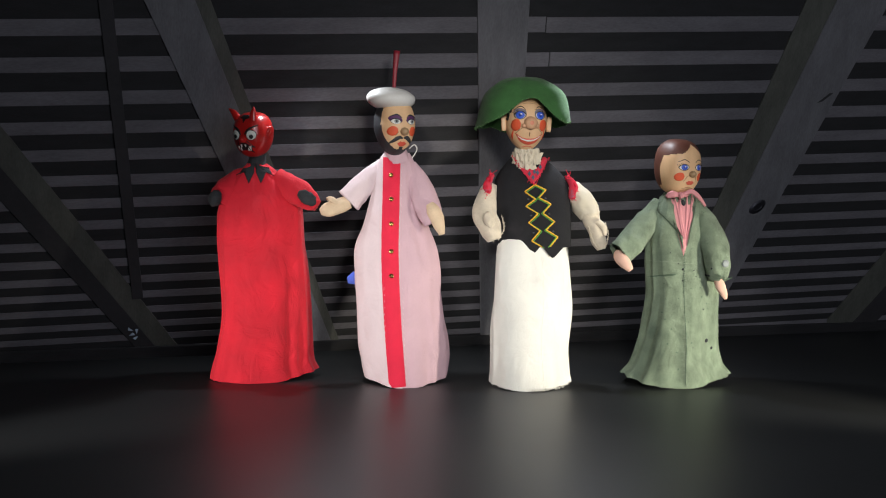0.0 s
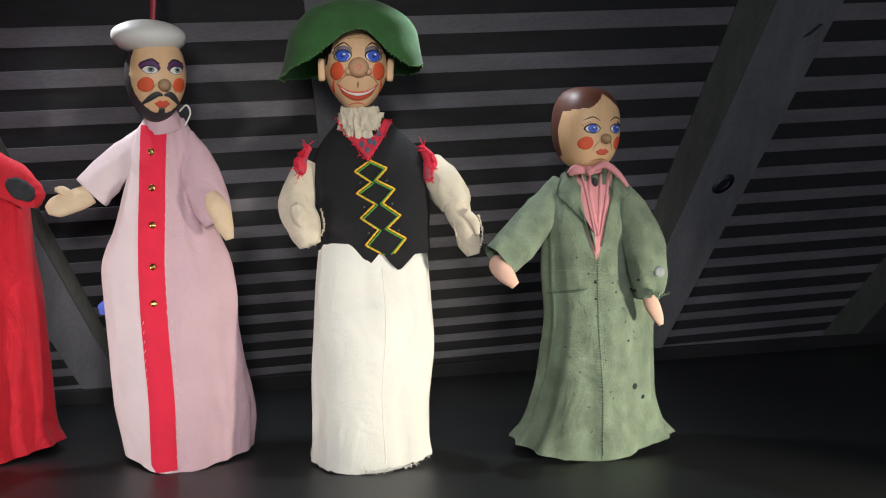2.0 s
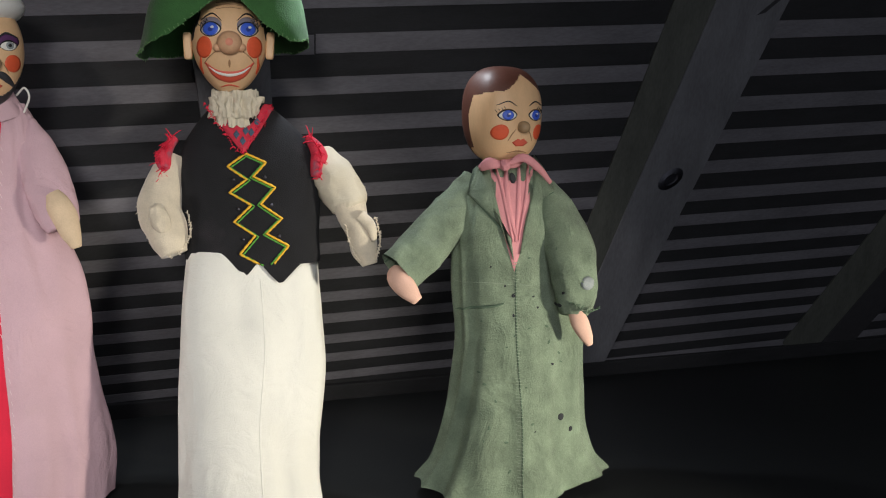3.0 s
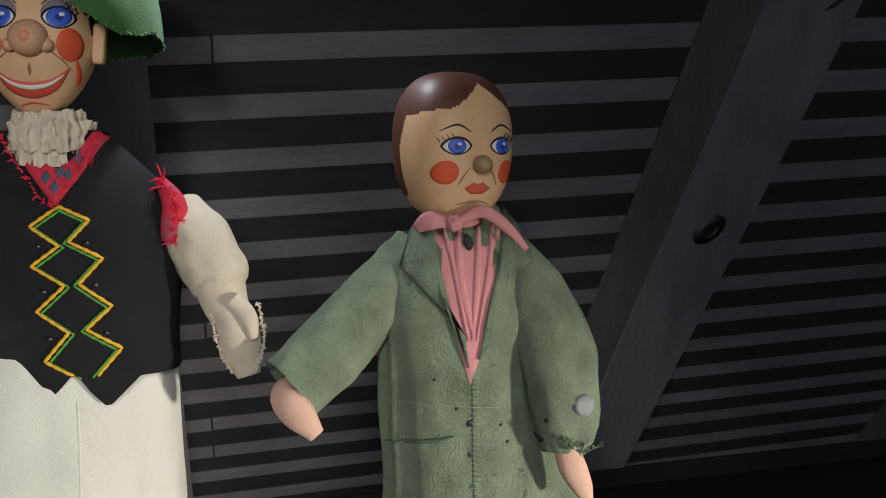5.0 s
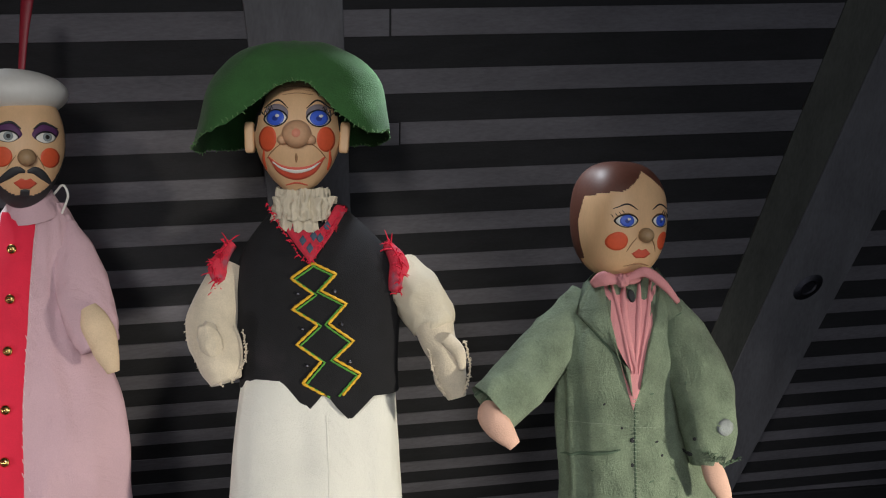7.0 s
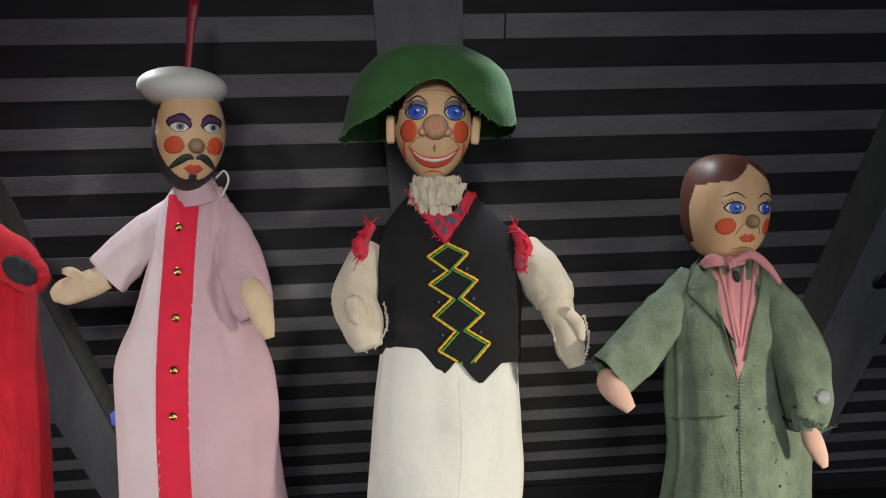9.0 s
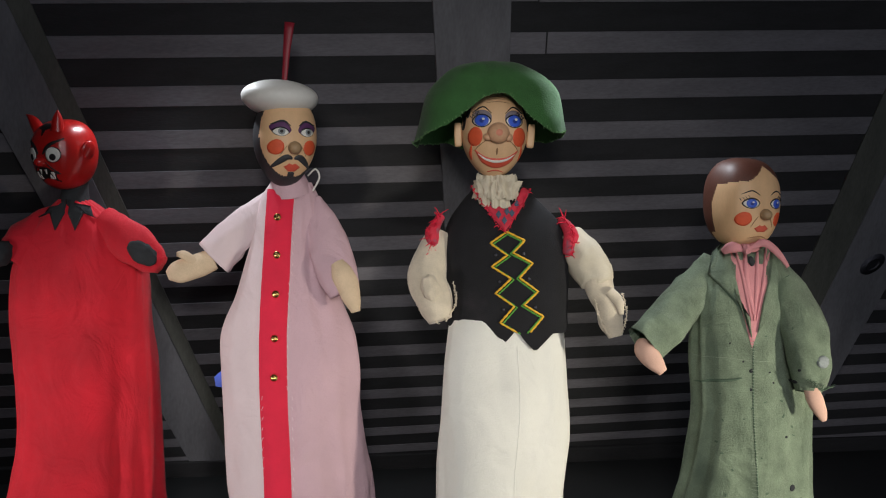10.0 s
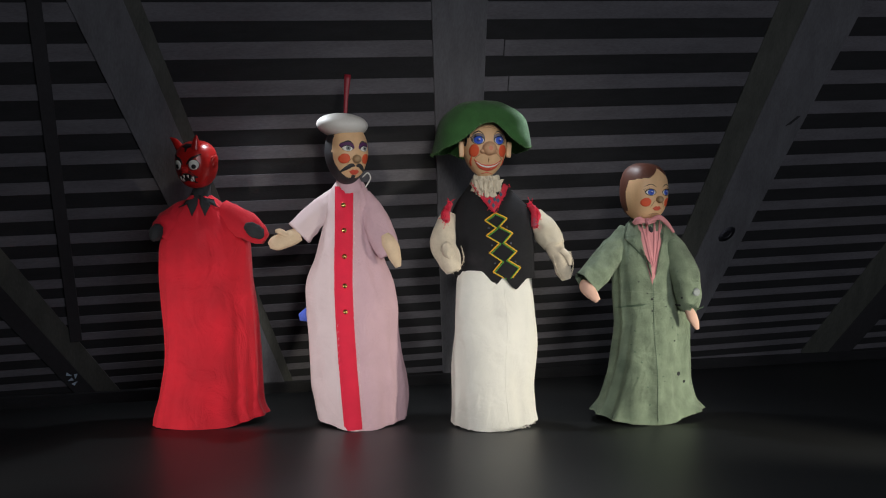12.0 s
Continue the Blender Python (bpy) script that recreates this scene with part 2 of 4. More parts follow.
class Doll:
    """Gathers one figure into one mesh with several painted or sewn surfaces."""

    def __init__(self):
        self.v, self.f, self.m, self.mats = [], [], [], []

    def slot(self, key):
        if key not in self.mats:
            self.mats.append(key)
        return self.mats.index(key)

    def add(self, verts, faces, key):
        o, k = len(self.v), self.slot(key)
        self.v += [tuple(map(float, p)) for p in verts]
        self.f += [tuple(i + o for i in face) for face in faces]
        self.m += [k] * len(faces)
        return o

    def grid(self, rows, key, closed=True, cap0=False, cap1=False, pick=None):
        """Rows of points joined into a sheet; closed: each row is a ring. pick(i, j) may name another surface."""
        n = len(rows[0])
        flat = [p for row in rows for p in row]
        faces = {}
        for i in range(len(rows) - 1):
            for j in range(n if closed else n - 1):
                k = pick(i, j) if pick else key
                faces.setdefault(k, []).append((i * n + j, i * n + (j + 1) % n, (i + 1) * n + (j + 1) % n, (i + 1) * n + j))
        o = len(self.v)
        self.v += [tuple(map(float, p)) for p in flat]
        for k, some in faces.items():
            s = self.slot(k)
            self.f += [tuple(q + o for q in face) for face in some]
            self.m += [s] * len(some)
        for on, row in ((cap0, 0), (cap1, len(rows) - 1)):
            if on:
                c = len(self.v)
                self.v.append(tuple(np.mean(rows[row], 0)))
                for j in range(n):
                    self.f.append((o + row * n + j, o + row * n + (j + 1) % n, c))
                    self.m.append(self.slot(key))

    def robe(self, sections, key, rings=70, segs=96, folds=(), power=0.85, ragged=0.0, pick=None, seed=0, lump=0.004, skew=0.12, crease=0.005, hem=(0.0, 0.0)):
        """A sewn cloth bag: sections of z, centre x, centre y, half width, half depth, from the hem up. folds: (count, phase, depth, top); hem: how far its two sides rise."""
        rows = []
        top, low = sections[-1][0], sections[0][0]
        for k, (z, cx, cy, a, b) in enumerate(catmull(sections, rings)):
            row = []
            for j in range(segs):
                th = 2 * math.pi * j / segs
                c, s = math.cos(th), math.sin(th)
                x = math.copysign(abs(c) ** power, c) * a
                y = -math.copysign(abs(s) ** power, s) * b
                w = 0.0
                for count, phase, depth, reach in folds:
                    fall = max(0.0, 1 - (z - low) / (reach * (top - low)))
                    w += math.sin(count * th + phase + 3 * z) * depth * fall
                w += (noise.noise(Vector((x * 14 + seed, y * 14, z * 9))) * lump
                      + noise.noise(Vector((x * 45 + seed, y * 45, z * 22 + 7))) * lump * 0.28)
                fold = noise.noise(Vector((c * 2.6 + seed, s * 2.6, z * 2.2)))
                w += (0.5 - abs(fold) * 2.2) * crease * (0.35 + 0.65 * max(0, 1 - (z - low) / (top - low)))
                tuck = noise.noise(Vector((c * 3.5 + seed * 2, s * 3.5, z * 11 + c * 2)))
                w += max(0, abs(tuck) - 0.28) * crease * 0.9
                r = math.hypot(x, y) or 1e-6
                zz = z
                if k == 0 and ragged:
                    zz += abs(noise.noise(Vector((x * 160, y * 160, seed)))) * ragged
                near = max(0.0, 1 - (z - low) / 0.11)
                zz += hem[0 if c < 0 else 1] * c * c * near * near
                row.append((cx + x + x / r * w, cy + y + y / r * w + skew * x, zz))
            rows.append(row)
        self.grid(rows, key, cap1=True, pick=pick)
        return rows

    def tube(self, path, key, segs=20, rings=26, flat=1.0, lump=0.002, seed=0, cap0=False, cap1=True, wrinkle=0.0):
        """A sleeve or limb: path of x, y, z, radius."""
        rows, prev = [], None
        pts = catmull(path, rings)
        for i, (x, y, z, r) in enumerate(pts):
            a, b = pts[max(i - 1, 0)][:3], pts[min(i + 1, rings - 1)][:3]
            d = Vector(b - a).normalized()
            side = d.cross(Vector((0, -1, 0))).normalized()
            up = side.cross(d).normalized()
            row = []
            for j in range(segs):
                th = 2 * math.pi * j / segs
                o = side * math.cos(th) * r + up * math.sin(th) * r * flat
                p = Vector((x, y, z)) + o
                w = noise.noise(p * 40 + Vector((seed, 0, 0))) * lump
                if wrinkle:
                    q = Vector((math.cos(th) * 1.6 + seed, math.sin(th) * 1.6, i / rings * 3.2))
                    w += (0.4 - abs(noise.noise(q)) * 2) * wrinkle * 3 + (0.3 - abs(noise.noise(q * 2.3))) * wrinkle
                row.append(p + o.normalized() * w)
            rows.append(row)
        self.grid(rows, key, cap0=cap0, cap1=cap1)

    def blob(self, centre, radii, key, turn=(0, 0, 0), lat=18, lon=28, lump=0.0, shape=None, pick=None, seed=0):
        """A rounded lump; shape(unit) gives a stretched unit vector."""
        rot = Euler([radians(a) for a in turn]).to_matrix()
        rows = []
        for i in range(lat + 1):
            ph = math.pi * (0.002 + 0.996 * i / lat) - math.pi / 2
            row = []
            for j in range(lon):
                th = 2 * math.pi * j / lon
                u = Vector((math.cos(ph) * math.cos(th), math.cos(ph) * math.sin(th), math.sin(ph)))
                q = Vector(shape(u)) if shape else u
                q = Vector((q.x * radii[0], q.y * radii[1], q.z * radii[2]))
                q += u * noise.noise(u * 3 + Vector((seed, 0, 0))) * lump
                row.append(Vector(centre) + rot @ q)
            rows.append(row)
        self.grid(rows, key, pick=pick)

    def tree(self, start=0):
        return BVHTree.FromPolygons(self.v, self.f[start:])

    def build(self, name, label, lean=0.0, low=0.0, high=0.0, lift=0.0):
        """lean: tilt backwards; low, high: sideways shift at the hem and at the head; lift: added height above the hem."""
        me = bpy.data.meshes.new(name)
        placed = []
        for x, y, z in self.v:
            g, k = 1 + lean * z / 1.04, min(1.0, max(0.0, z / 0.5))
            up = min(1.0, max(0.0, z / 0.1))
            zz = z + ((0.306 - z) * (1 - g) + lift) * up
            placed.append((0.156 + (x - 0.156) * g + low * (1 - k) + high * k, y + lean * z, zz))
        me.from_pydata(placed, [], self.f)
        for key in self.mats:
            me.materials.append(M[key])
        me.polygons.foreach_set("material_index", self.m)
        me.polygons.foreach_set("use_smooth", [True] * len(me.polygons))
        me.update()
        return tagged(new(name, me), label, "puppet", "hand puppets on the shelf")


class Brush:
    """Paint laid as thin relief on a surface that faces a given way."""

    def __init__(self, doll, tree, centre, yaw=0.0, pitch=0.0):
        self.d, self.tree = doll, tree
        m = Euler((radians(pitch), 0, radians(yaw))).to_matrix()
        self.c, self.right, self.up, self.ahead = Vector(centre), m @ Vector((1, 0, 0)), m @ Vector((0, 0, 1)), m @ Vector((0, -1, 0))

    def on(self, a, b, lift):
        p = self.c + self.right * a + self.up * b + self.ahead * 0.25
        hit, nor, _, _ = self.tree.ray_cast(p, -self.ahead)
        if hit is None:
            hit, nor, _, _ = self.tree.find_nearest(p - self.ahead * 0.2)
        if nor.dot(self.ahead) < 0:
            nor = -nor
        return hit + nor * lift

    def patch(self, outline, key, lift=0.0004, rings=4):
        c = np.mean(outline, 0)
        rows = [[self.on(*(c + (np.array(p) - c) * k), lift) for p in outline] for k in np.linspace(1, 0.03, rings + 1)]
        rows.insert(0, [self.on(*(c + (np.array(p) - c) * 1.02), -0.0006) for p in outline])
        self.d.grid(rows, key, cap1=True)

    def oval(self, a, b, ra, rb, key, lift=0.0004, tilt=0.0, n=28, rings=4):
        t = radians(tilt)
        pts = []
        for i in range(n):
            x, y = ra * math.cos(i * 2 * math.pi / n), rb * math.sin(i * 2 * math.pi / n)
            pts.append((a + x * math.cos(t) - y * math.sin(t), b + x * math.sin(t) + y * math.cos(t)))
        self.patch(pts, key, lift, rings)

    def eye(self, a, b, ra, rb, key, lift=0.0004, tilt=0.0):
        """An almond shape."""
        t, pts = radians(tilt), []
        for i in range(28):
            s = i * 2 * math.pi / 28
            x, y = ra * math.cos(s), rb * math.sin(s) * (abs(math.sin(s)) ** 0.35)
            pts.append((a + x * math.cos(t) - y * math.sin(t), b + x * math.sin(t) + y * math.cos(t)))
        self.patch(pts, key, lift)

    def band(self, upper, lower, key, lift=0.0005, n=30):
        """Paint between two curves."""
        a, z = catmull(upper, n), catmull(lower, n)
        rows = []
        for k in (-0.04, 0, 0.25, 0.5, 0.75, 1, 1.04):
            rows.append([self.on(*(p * (1 - k) + q * k), lift if 0 <= k <= 1 else -0.0006) for p, q in zip(a, z)])
        self.d.grid(rows, key, closed=False)

    def stroke(self, points, width, key, lift=0.0006, taper=True, n=None, height=0.0003):
        pts = catmull(points, n or 6 * len(points))
        rows = []
        for i, p in enumerate(pts):
            d = pts[min(i + 1, len(pts) - 1)] - pts[max(i - 1, 0)]
            d = d / (np.linalg.norm(d) + 1e-9)
            w = width * (0.25 + 0.75 * math.sin(math.pi * (i + 0.5) / len(pts))) if taper else width
            off = np.array((-d[1], d[0])) * w / 2
            rows.append([self.on(*(p + off), -0.0005), self.on(*(p + off * 0.8), lift), self.on(*p, lift + height),
                         self.on(*(p - off * 0.8), lift), self.on(*(p - off), -0.0005)])
        self.d.grid(rows, key, closed=False)

    def thread(self, points, radius, key, lift=0.0006, twist=0.0):
        """A sewn cord along straight stretches."""
        rows = []
        dense = []
        for p, q in zip(points[:-1], points[1:]):
            for k in np.linspace(0, 1, 12)[:-1]:
                dense.append(np.array(p) * (1 - k) + np.array(q) * k)
        dense.append(np.array(points[-1]))
        c = [self.on(*p, lift) for p in dense]
        for i, p in enumerate(c):
            d = (c[min(i + 1, len(c) - 1)] - c[max(i - 1, 0)]).normalized()
            side = d.cross(self.ahead).normalized()
            r = radius * (1 + 0.25 * math.sin(i * 2.1 + twist))
            rows.append([p + side * math.cos(t) * r + self.ahead * math.sin(t) * r for t in np.linspace(0, 2 * math.pi, 7)[:-1]])
        self.d.grid(rows, key, cap0=True, cap1=True)


# ---- the setting ----
# a flat backdrop behind the figures shows an attic roof in perspective, as thin applied pieces:
# the pictured roof's axes run along its purlins, up to the ridge and out of the roof
ROOF = Matrix(((0.9894, -0.1099, 0.0954, 1.18), (-0.0475, -0.8636, -0.5019, 1.124), (0.1375, 0.4921, -0.8596, 0.329), (0, 0, 0, 1)))
VIEWPOINT = Vector((-0.044, -2.081, 0.462))     # from where the perspective is drawn
SKEW = -0.178                                   # the battens run a little askew to the rafters
BACK_FACE = Vector((0.25, -1.0, -0.3)).normalized()
BACK_SPOT = Vector((0.4, 0.38, 0.4))


def drawn(x, y, h):
    """A point of the pictured roof, drawn on the backdrop."""
    ray = ROOF @ Vector((x, y, h)) - VIEWPOINT
    return VIEWPOINT + ray * ((BACK_SPOT - VIEWPOINT).dot(BACK_FACE) / ray.dot(BACK_FACE))


def slab(points, low, high, bevel=0.0012):
    """A flat piece over the given points of the backdrop; low and high: its faces in front of the board."""
    bm = bmesh.new()
    n = len(points)
    v0 = [bm.verts.new(p + BACK_FACE * low) for p in points]
    v1 = [bm.verts.new(p + BACK_FACE * high) for p in points]
    bm.faces.new(v0)
    bm.faces.new(v1[::-1])
    for k in range(n):
        bm.faces.new((v0[k], v1[k], v1[(k + 1) % n], v0[(k + 1) % n]))
    bmesh.ops.recalc_face_normals(bm, faces=bm.faces[:])
    if bevel:
        rim = [e for e in bm.edges if all(v in v1 for v in e.verts)]
        bmesh.ops.bevel(bm, geom=rim, offset=bevel, segments=1, affect="EDGES")
    return bm


def upright(x, z):
    """The backdrop's point at a given x and height."""
    return Vector((x, BACK_SPOT.y + 0.25 * (x - BACK_SPOT.x) - 0.3 * (z - BACK_SPOT.z), z))


backdrop = tagged(new("backdrop"), "dark attic roof backdrop with grey rafters and battens", "backdrop", kind="structure")
# bare board between the battens reads as their gaps' shade, by colour
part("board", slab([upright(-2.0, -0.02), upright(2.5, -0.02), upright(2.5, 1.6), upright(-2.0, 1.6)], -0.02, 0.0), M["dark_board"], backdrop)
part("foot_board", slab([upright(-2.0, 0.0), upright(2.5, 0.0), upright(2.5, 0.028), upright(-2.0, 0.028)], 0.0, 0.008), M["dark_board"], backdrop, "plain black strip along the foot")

rng = random.Random(4)
JOINTS = {0: -0.684, 1: -0.725, 2: -0.67}
for k in range(-7, 16):
    y = 0.797 - 0.139 * k + rng.uniform(-0.003, 0.003)
    cuts = [-2.7, JOINTS.get(k, rng.choice((-0.70, 0.03, -1.49, -0.82, 0.0))), 1.5]
    for x0, x1 in zip(cuts[:-1], cuts[1:]):
        x0, x1, d = x0 + 0.0012, x1 - 0.0012, rng.uniform(-0.003, 0.003)
        a, b = y + SKEW * (x0 + 0.647), y + SKEW * (x1 + 0.647)
        part("batten", slab([drawn(x0, a - 0.061, -0.112), drawn(x1, b - 0.061 + d, -0.112), drawn(x1, b + d, -0.112), drawn(x0, a, -0.112)],
                            0.0, 0.0016 + rng.uniform(0, 0.0004), 0.0004), M["batten_wood"], backdrop)


def rafter(x0, x1, material, side=0, low=-1.55, top=1.75, label=""):
    """A pictured rafter; side: which of its flanks is seen (-1, 1)."""
    part("rafter", slab([drawn(x0, low, 0), drawn(x1, low, 0), drawn(x1, top, 0), drawn(x0, top, 0)], 0.0, 0.005, 0.0008), M[material], backdrop, label)
    # the flank lies flat; its side shade is only in the colour
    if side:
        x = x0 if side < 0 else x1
        part("rafter_flank", slab([drawn(x, low, 0), drawn(x, low, -0.11), drawn(x, top, -0.11), drawn(x, top, 0)], 0.0, 0.0035, 0.0004), M["shaded_flank"], backdrop)


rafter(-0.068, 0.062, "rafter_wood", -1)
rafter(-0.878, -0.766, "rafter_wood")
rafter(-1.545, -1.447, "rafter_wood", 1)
# these two get their darkness from a near-black colour, as pictured shade
rafter(0.72, 0.83, "dark_timber", -1, label="rafter coloured near black for pictured shade")
rafter(-2.135, -2.066, "dark_timber", 1, label="narrow rafter coloured near black for pictured shade")
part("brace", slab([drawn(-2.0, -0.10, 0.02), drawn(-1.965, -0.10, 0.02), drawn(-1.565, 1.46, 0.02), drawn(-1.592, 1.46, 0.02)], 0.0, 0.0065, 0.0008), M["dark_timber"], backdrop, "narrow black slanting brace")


def ring_plate(x, y, r):
    """A countersunk bolt head on a rafter."""
    bm = bmesh.new()
    for r0, r1, d0, d1 in ((r, r * 0.55, 0.0052, 0.0072), (r * 0.55, r * 0.45, 0.0072, 0.0054), (r * 0.45, 0.0005, 0.0054, 0.0054)):
        a = [bm.verts.new(drawn(x + 0.82 * r0 * math.cos(t), y + 1.7 * r0 * math.sin(t), 0) + BACK_FACE * d0) for t in np.linspace(0, 2 * math.pi, 25)[:-1]]
        b = [bm.verts.new(drawn(x + 0.82 * r1 * math.cos(t), y + 1.7 * r1 * math.sin(t), 0) + BACK_FACE * d1) for t in np.linspace(0, 2 * math.pi, 25)[:-1]]
        for k in range(24):
            bm.faces.new((a[k], a[(k + 1) % 24], b[(k + 1) % 24], b[k]))
    bmesh.ops.recalc_face_normals(bm, faces=bm.faces[:])
    return bm


part("bolt", ring_plate(0.0, 0.0, 0.029), M["steel"], backdrop, "round grey bolt head")
part("knot", slab([drawn(0.015, 0.60, 0), drawn(0.028, 0.605, 0), drawn(0.045, 0.64, 0), drawn(0.036, 0.642, 0)], 0.0052, 0.006, 0), M["dark_timber"], backdrop)

# added chips imitate a pale reflection over the backdrop
for x, z, r in ((-0.556, 0.058, 0.0), (-0.545, 0.066, 1.1), (-0.558, 0.071, 2.3), (-0.549, 0.052, 3.4)):
    part("reflection_chip", slab([upright(x + 0.006 * math.cos(r + k), z + 0.006 * math.sin(r + k)) for k in (0.0, 1.2, 3.4)], 0.008, 0.0095, 0), M["pale_reflection"], backdrop, "tiny pale blue chip standing in for a reflection")

shelf = part("shelf", box_bm(4.4, 2.4, 0.04, 0.004), M["shelf_black"], None, m=pose(0.15, -0.18, -0.02))
tagged(shelf, "wide satin black display shelf under the backdrop", "shelf", kind="structure")


def wall(name, sx, sy, sz, x, y, z, label):
    ob = part(name, box_bm(sx, sy, sz, 0.005), M["room_wall"], None, m=pose(x, y, z))
    return tagged(ob, label, "wall", kind="structure")


wall("wall_south", 6.4, 0.1, 3.6, 0.4, -3.6, 0.8, "dark plain wall of the attic room")
wall("wall_west", 0.1, 6, 3.6, -2.75, -0.9, 0.8, "dark plain side wall of the attic room")
wall("wall_east", 0.1, 6, 3.6, 3.55, -0.9, 0.8, "dark plain side wall of the attic room")
wall("ceiling", 6.4, 6, 0.1, 0.4, -1.4, 2.45, "dark plain ceiling of the attic room")
wall("wall_north", 6.4, 0.1, 3.6, 0.4, 1.55, 0.8, "dark plain wall behind the backdrop")
wall("floor", 6.4, 6, 0.1, 0.4, -0.9, -0.95, "dark plain floor of the attic room")


# ---- the figures ----
def unit(i, j, lat, lon):
    """Direction of one small face of a head, before it is shaped."""
    ph, th = math.pi * (i + 0.5) / lat - math.pi / 2, 2 * math.pi * (j + 0.5) / lon
    return math.cos(ph) * math.cos(th), math.cos(ph) * math.sin(th), math.sin(ph)


def head_shape(chin, brow=1.0, back=1.0, square=2.3):
    """An egg: narrower towards the chin."""
    def shape(u):
        k = 1.0
        if u.z < 0:
            k = 1 - (1 - chin) * (-u.z) ** 1.3
        else:
            k = 1 - (1 - brow) * u.z ** 2
        f = 1 / max(abs(u.x) ** square + abs(u.y) ** square + abs(u.z) ** square, 1e-6) ** (1 / square)
        return (u.x * k * f, u.y * k * f * (back if u.y > 0 else 1), u.z * f)
    return shape


def ray_head(doll, centre, radii, key, yaw, pitch, shape, pick=None, lat=34, lon=48):
    start = len(doll.f)
    doll.blob(centre, radii, key, (pitch, 0, yaw), lat, lon, shape=shape, pick=pick)
    return Brush(doll, doll.tree(start), centre, yaw, pitch)


def painted_eye(br, a, b, w, h, iris, pupil_dx=0.0, tilt=0.0, lashes=True, lid="black_paint"):
    br.eye(a, b, w * 1.16, h * 1.22, lid, 0.0003, tilt)
    br.eye(a, b - h * 0.04, w, h, "white_paint", 0.0006, tilt)
    r = h * 1.08
    br.oval(a + pupil_dx, b, r * 1.12, r * 0.95, iris, 0.0009)
    br.oval(a + pupil_dx, b - r * 0.05, r * 0.36, r * 0.34, "deep_blue", 0.0011)
    br.oval(a + pupil_dx + r * 0.26, b + r * 0.26, r * 0.26, r * 0.2, "white_paint", 0.0013, n=12, rings=2)
    if lashes:
        for k in range(4):
            x = a - w * (1.15 - 0.3 * k) if tilt >= 0 else a + w * (1.15 - 0.3 * k)
            s = -1 if tilt >= 0 else 1
            br.stroke([(x, b + h * (0.5 + 0.25 * k)), (x + s * 0.002, b + h * (0.5 + 0.25 * k) + 0.003)], 0.0007, "black_paint", 0.0006)


def fringe(doll, path, key, count, length, seed):
    """Frayed threads along a line."""
    r = random.Random(seed)
    pts = catmull(path, count)
    for x, y, z in pts:
        d = Vector((r.uniform(-1, 1), r.uniform(-1, 0.2), r.uniform(-0.7, 0.9))).normalized() * length * r.uniform(0.5, 1.2)
        p = Vector((x, y, z))
        doll.tube([(*p, 0.0007), (*(p + d * 0.6 + Vector((0, 0, 0.001))), 0.0006), (*(p + d), 0.0003)], key, 5, 4, lump=0.0)


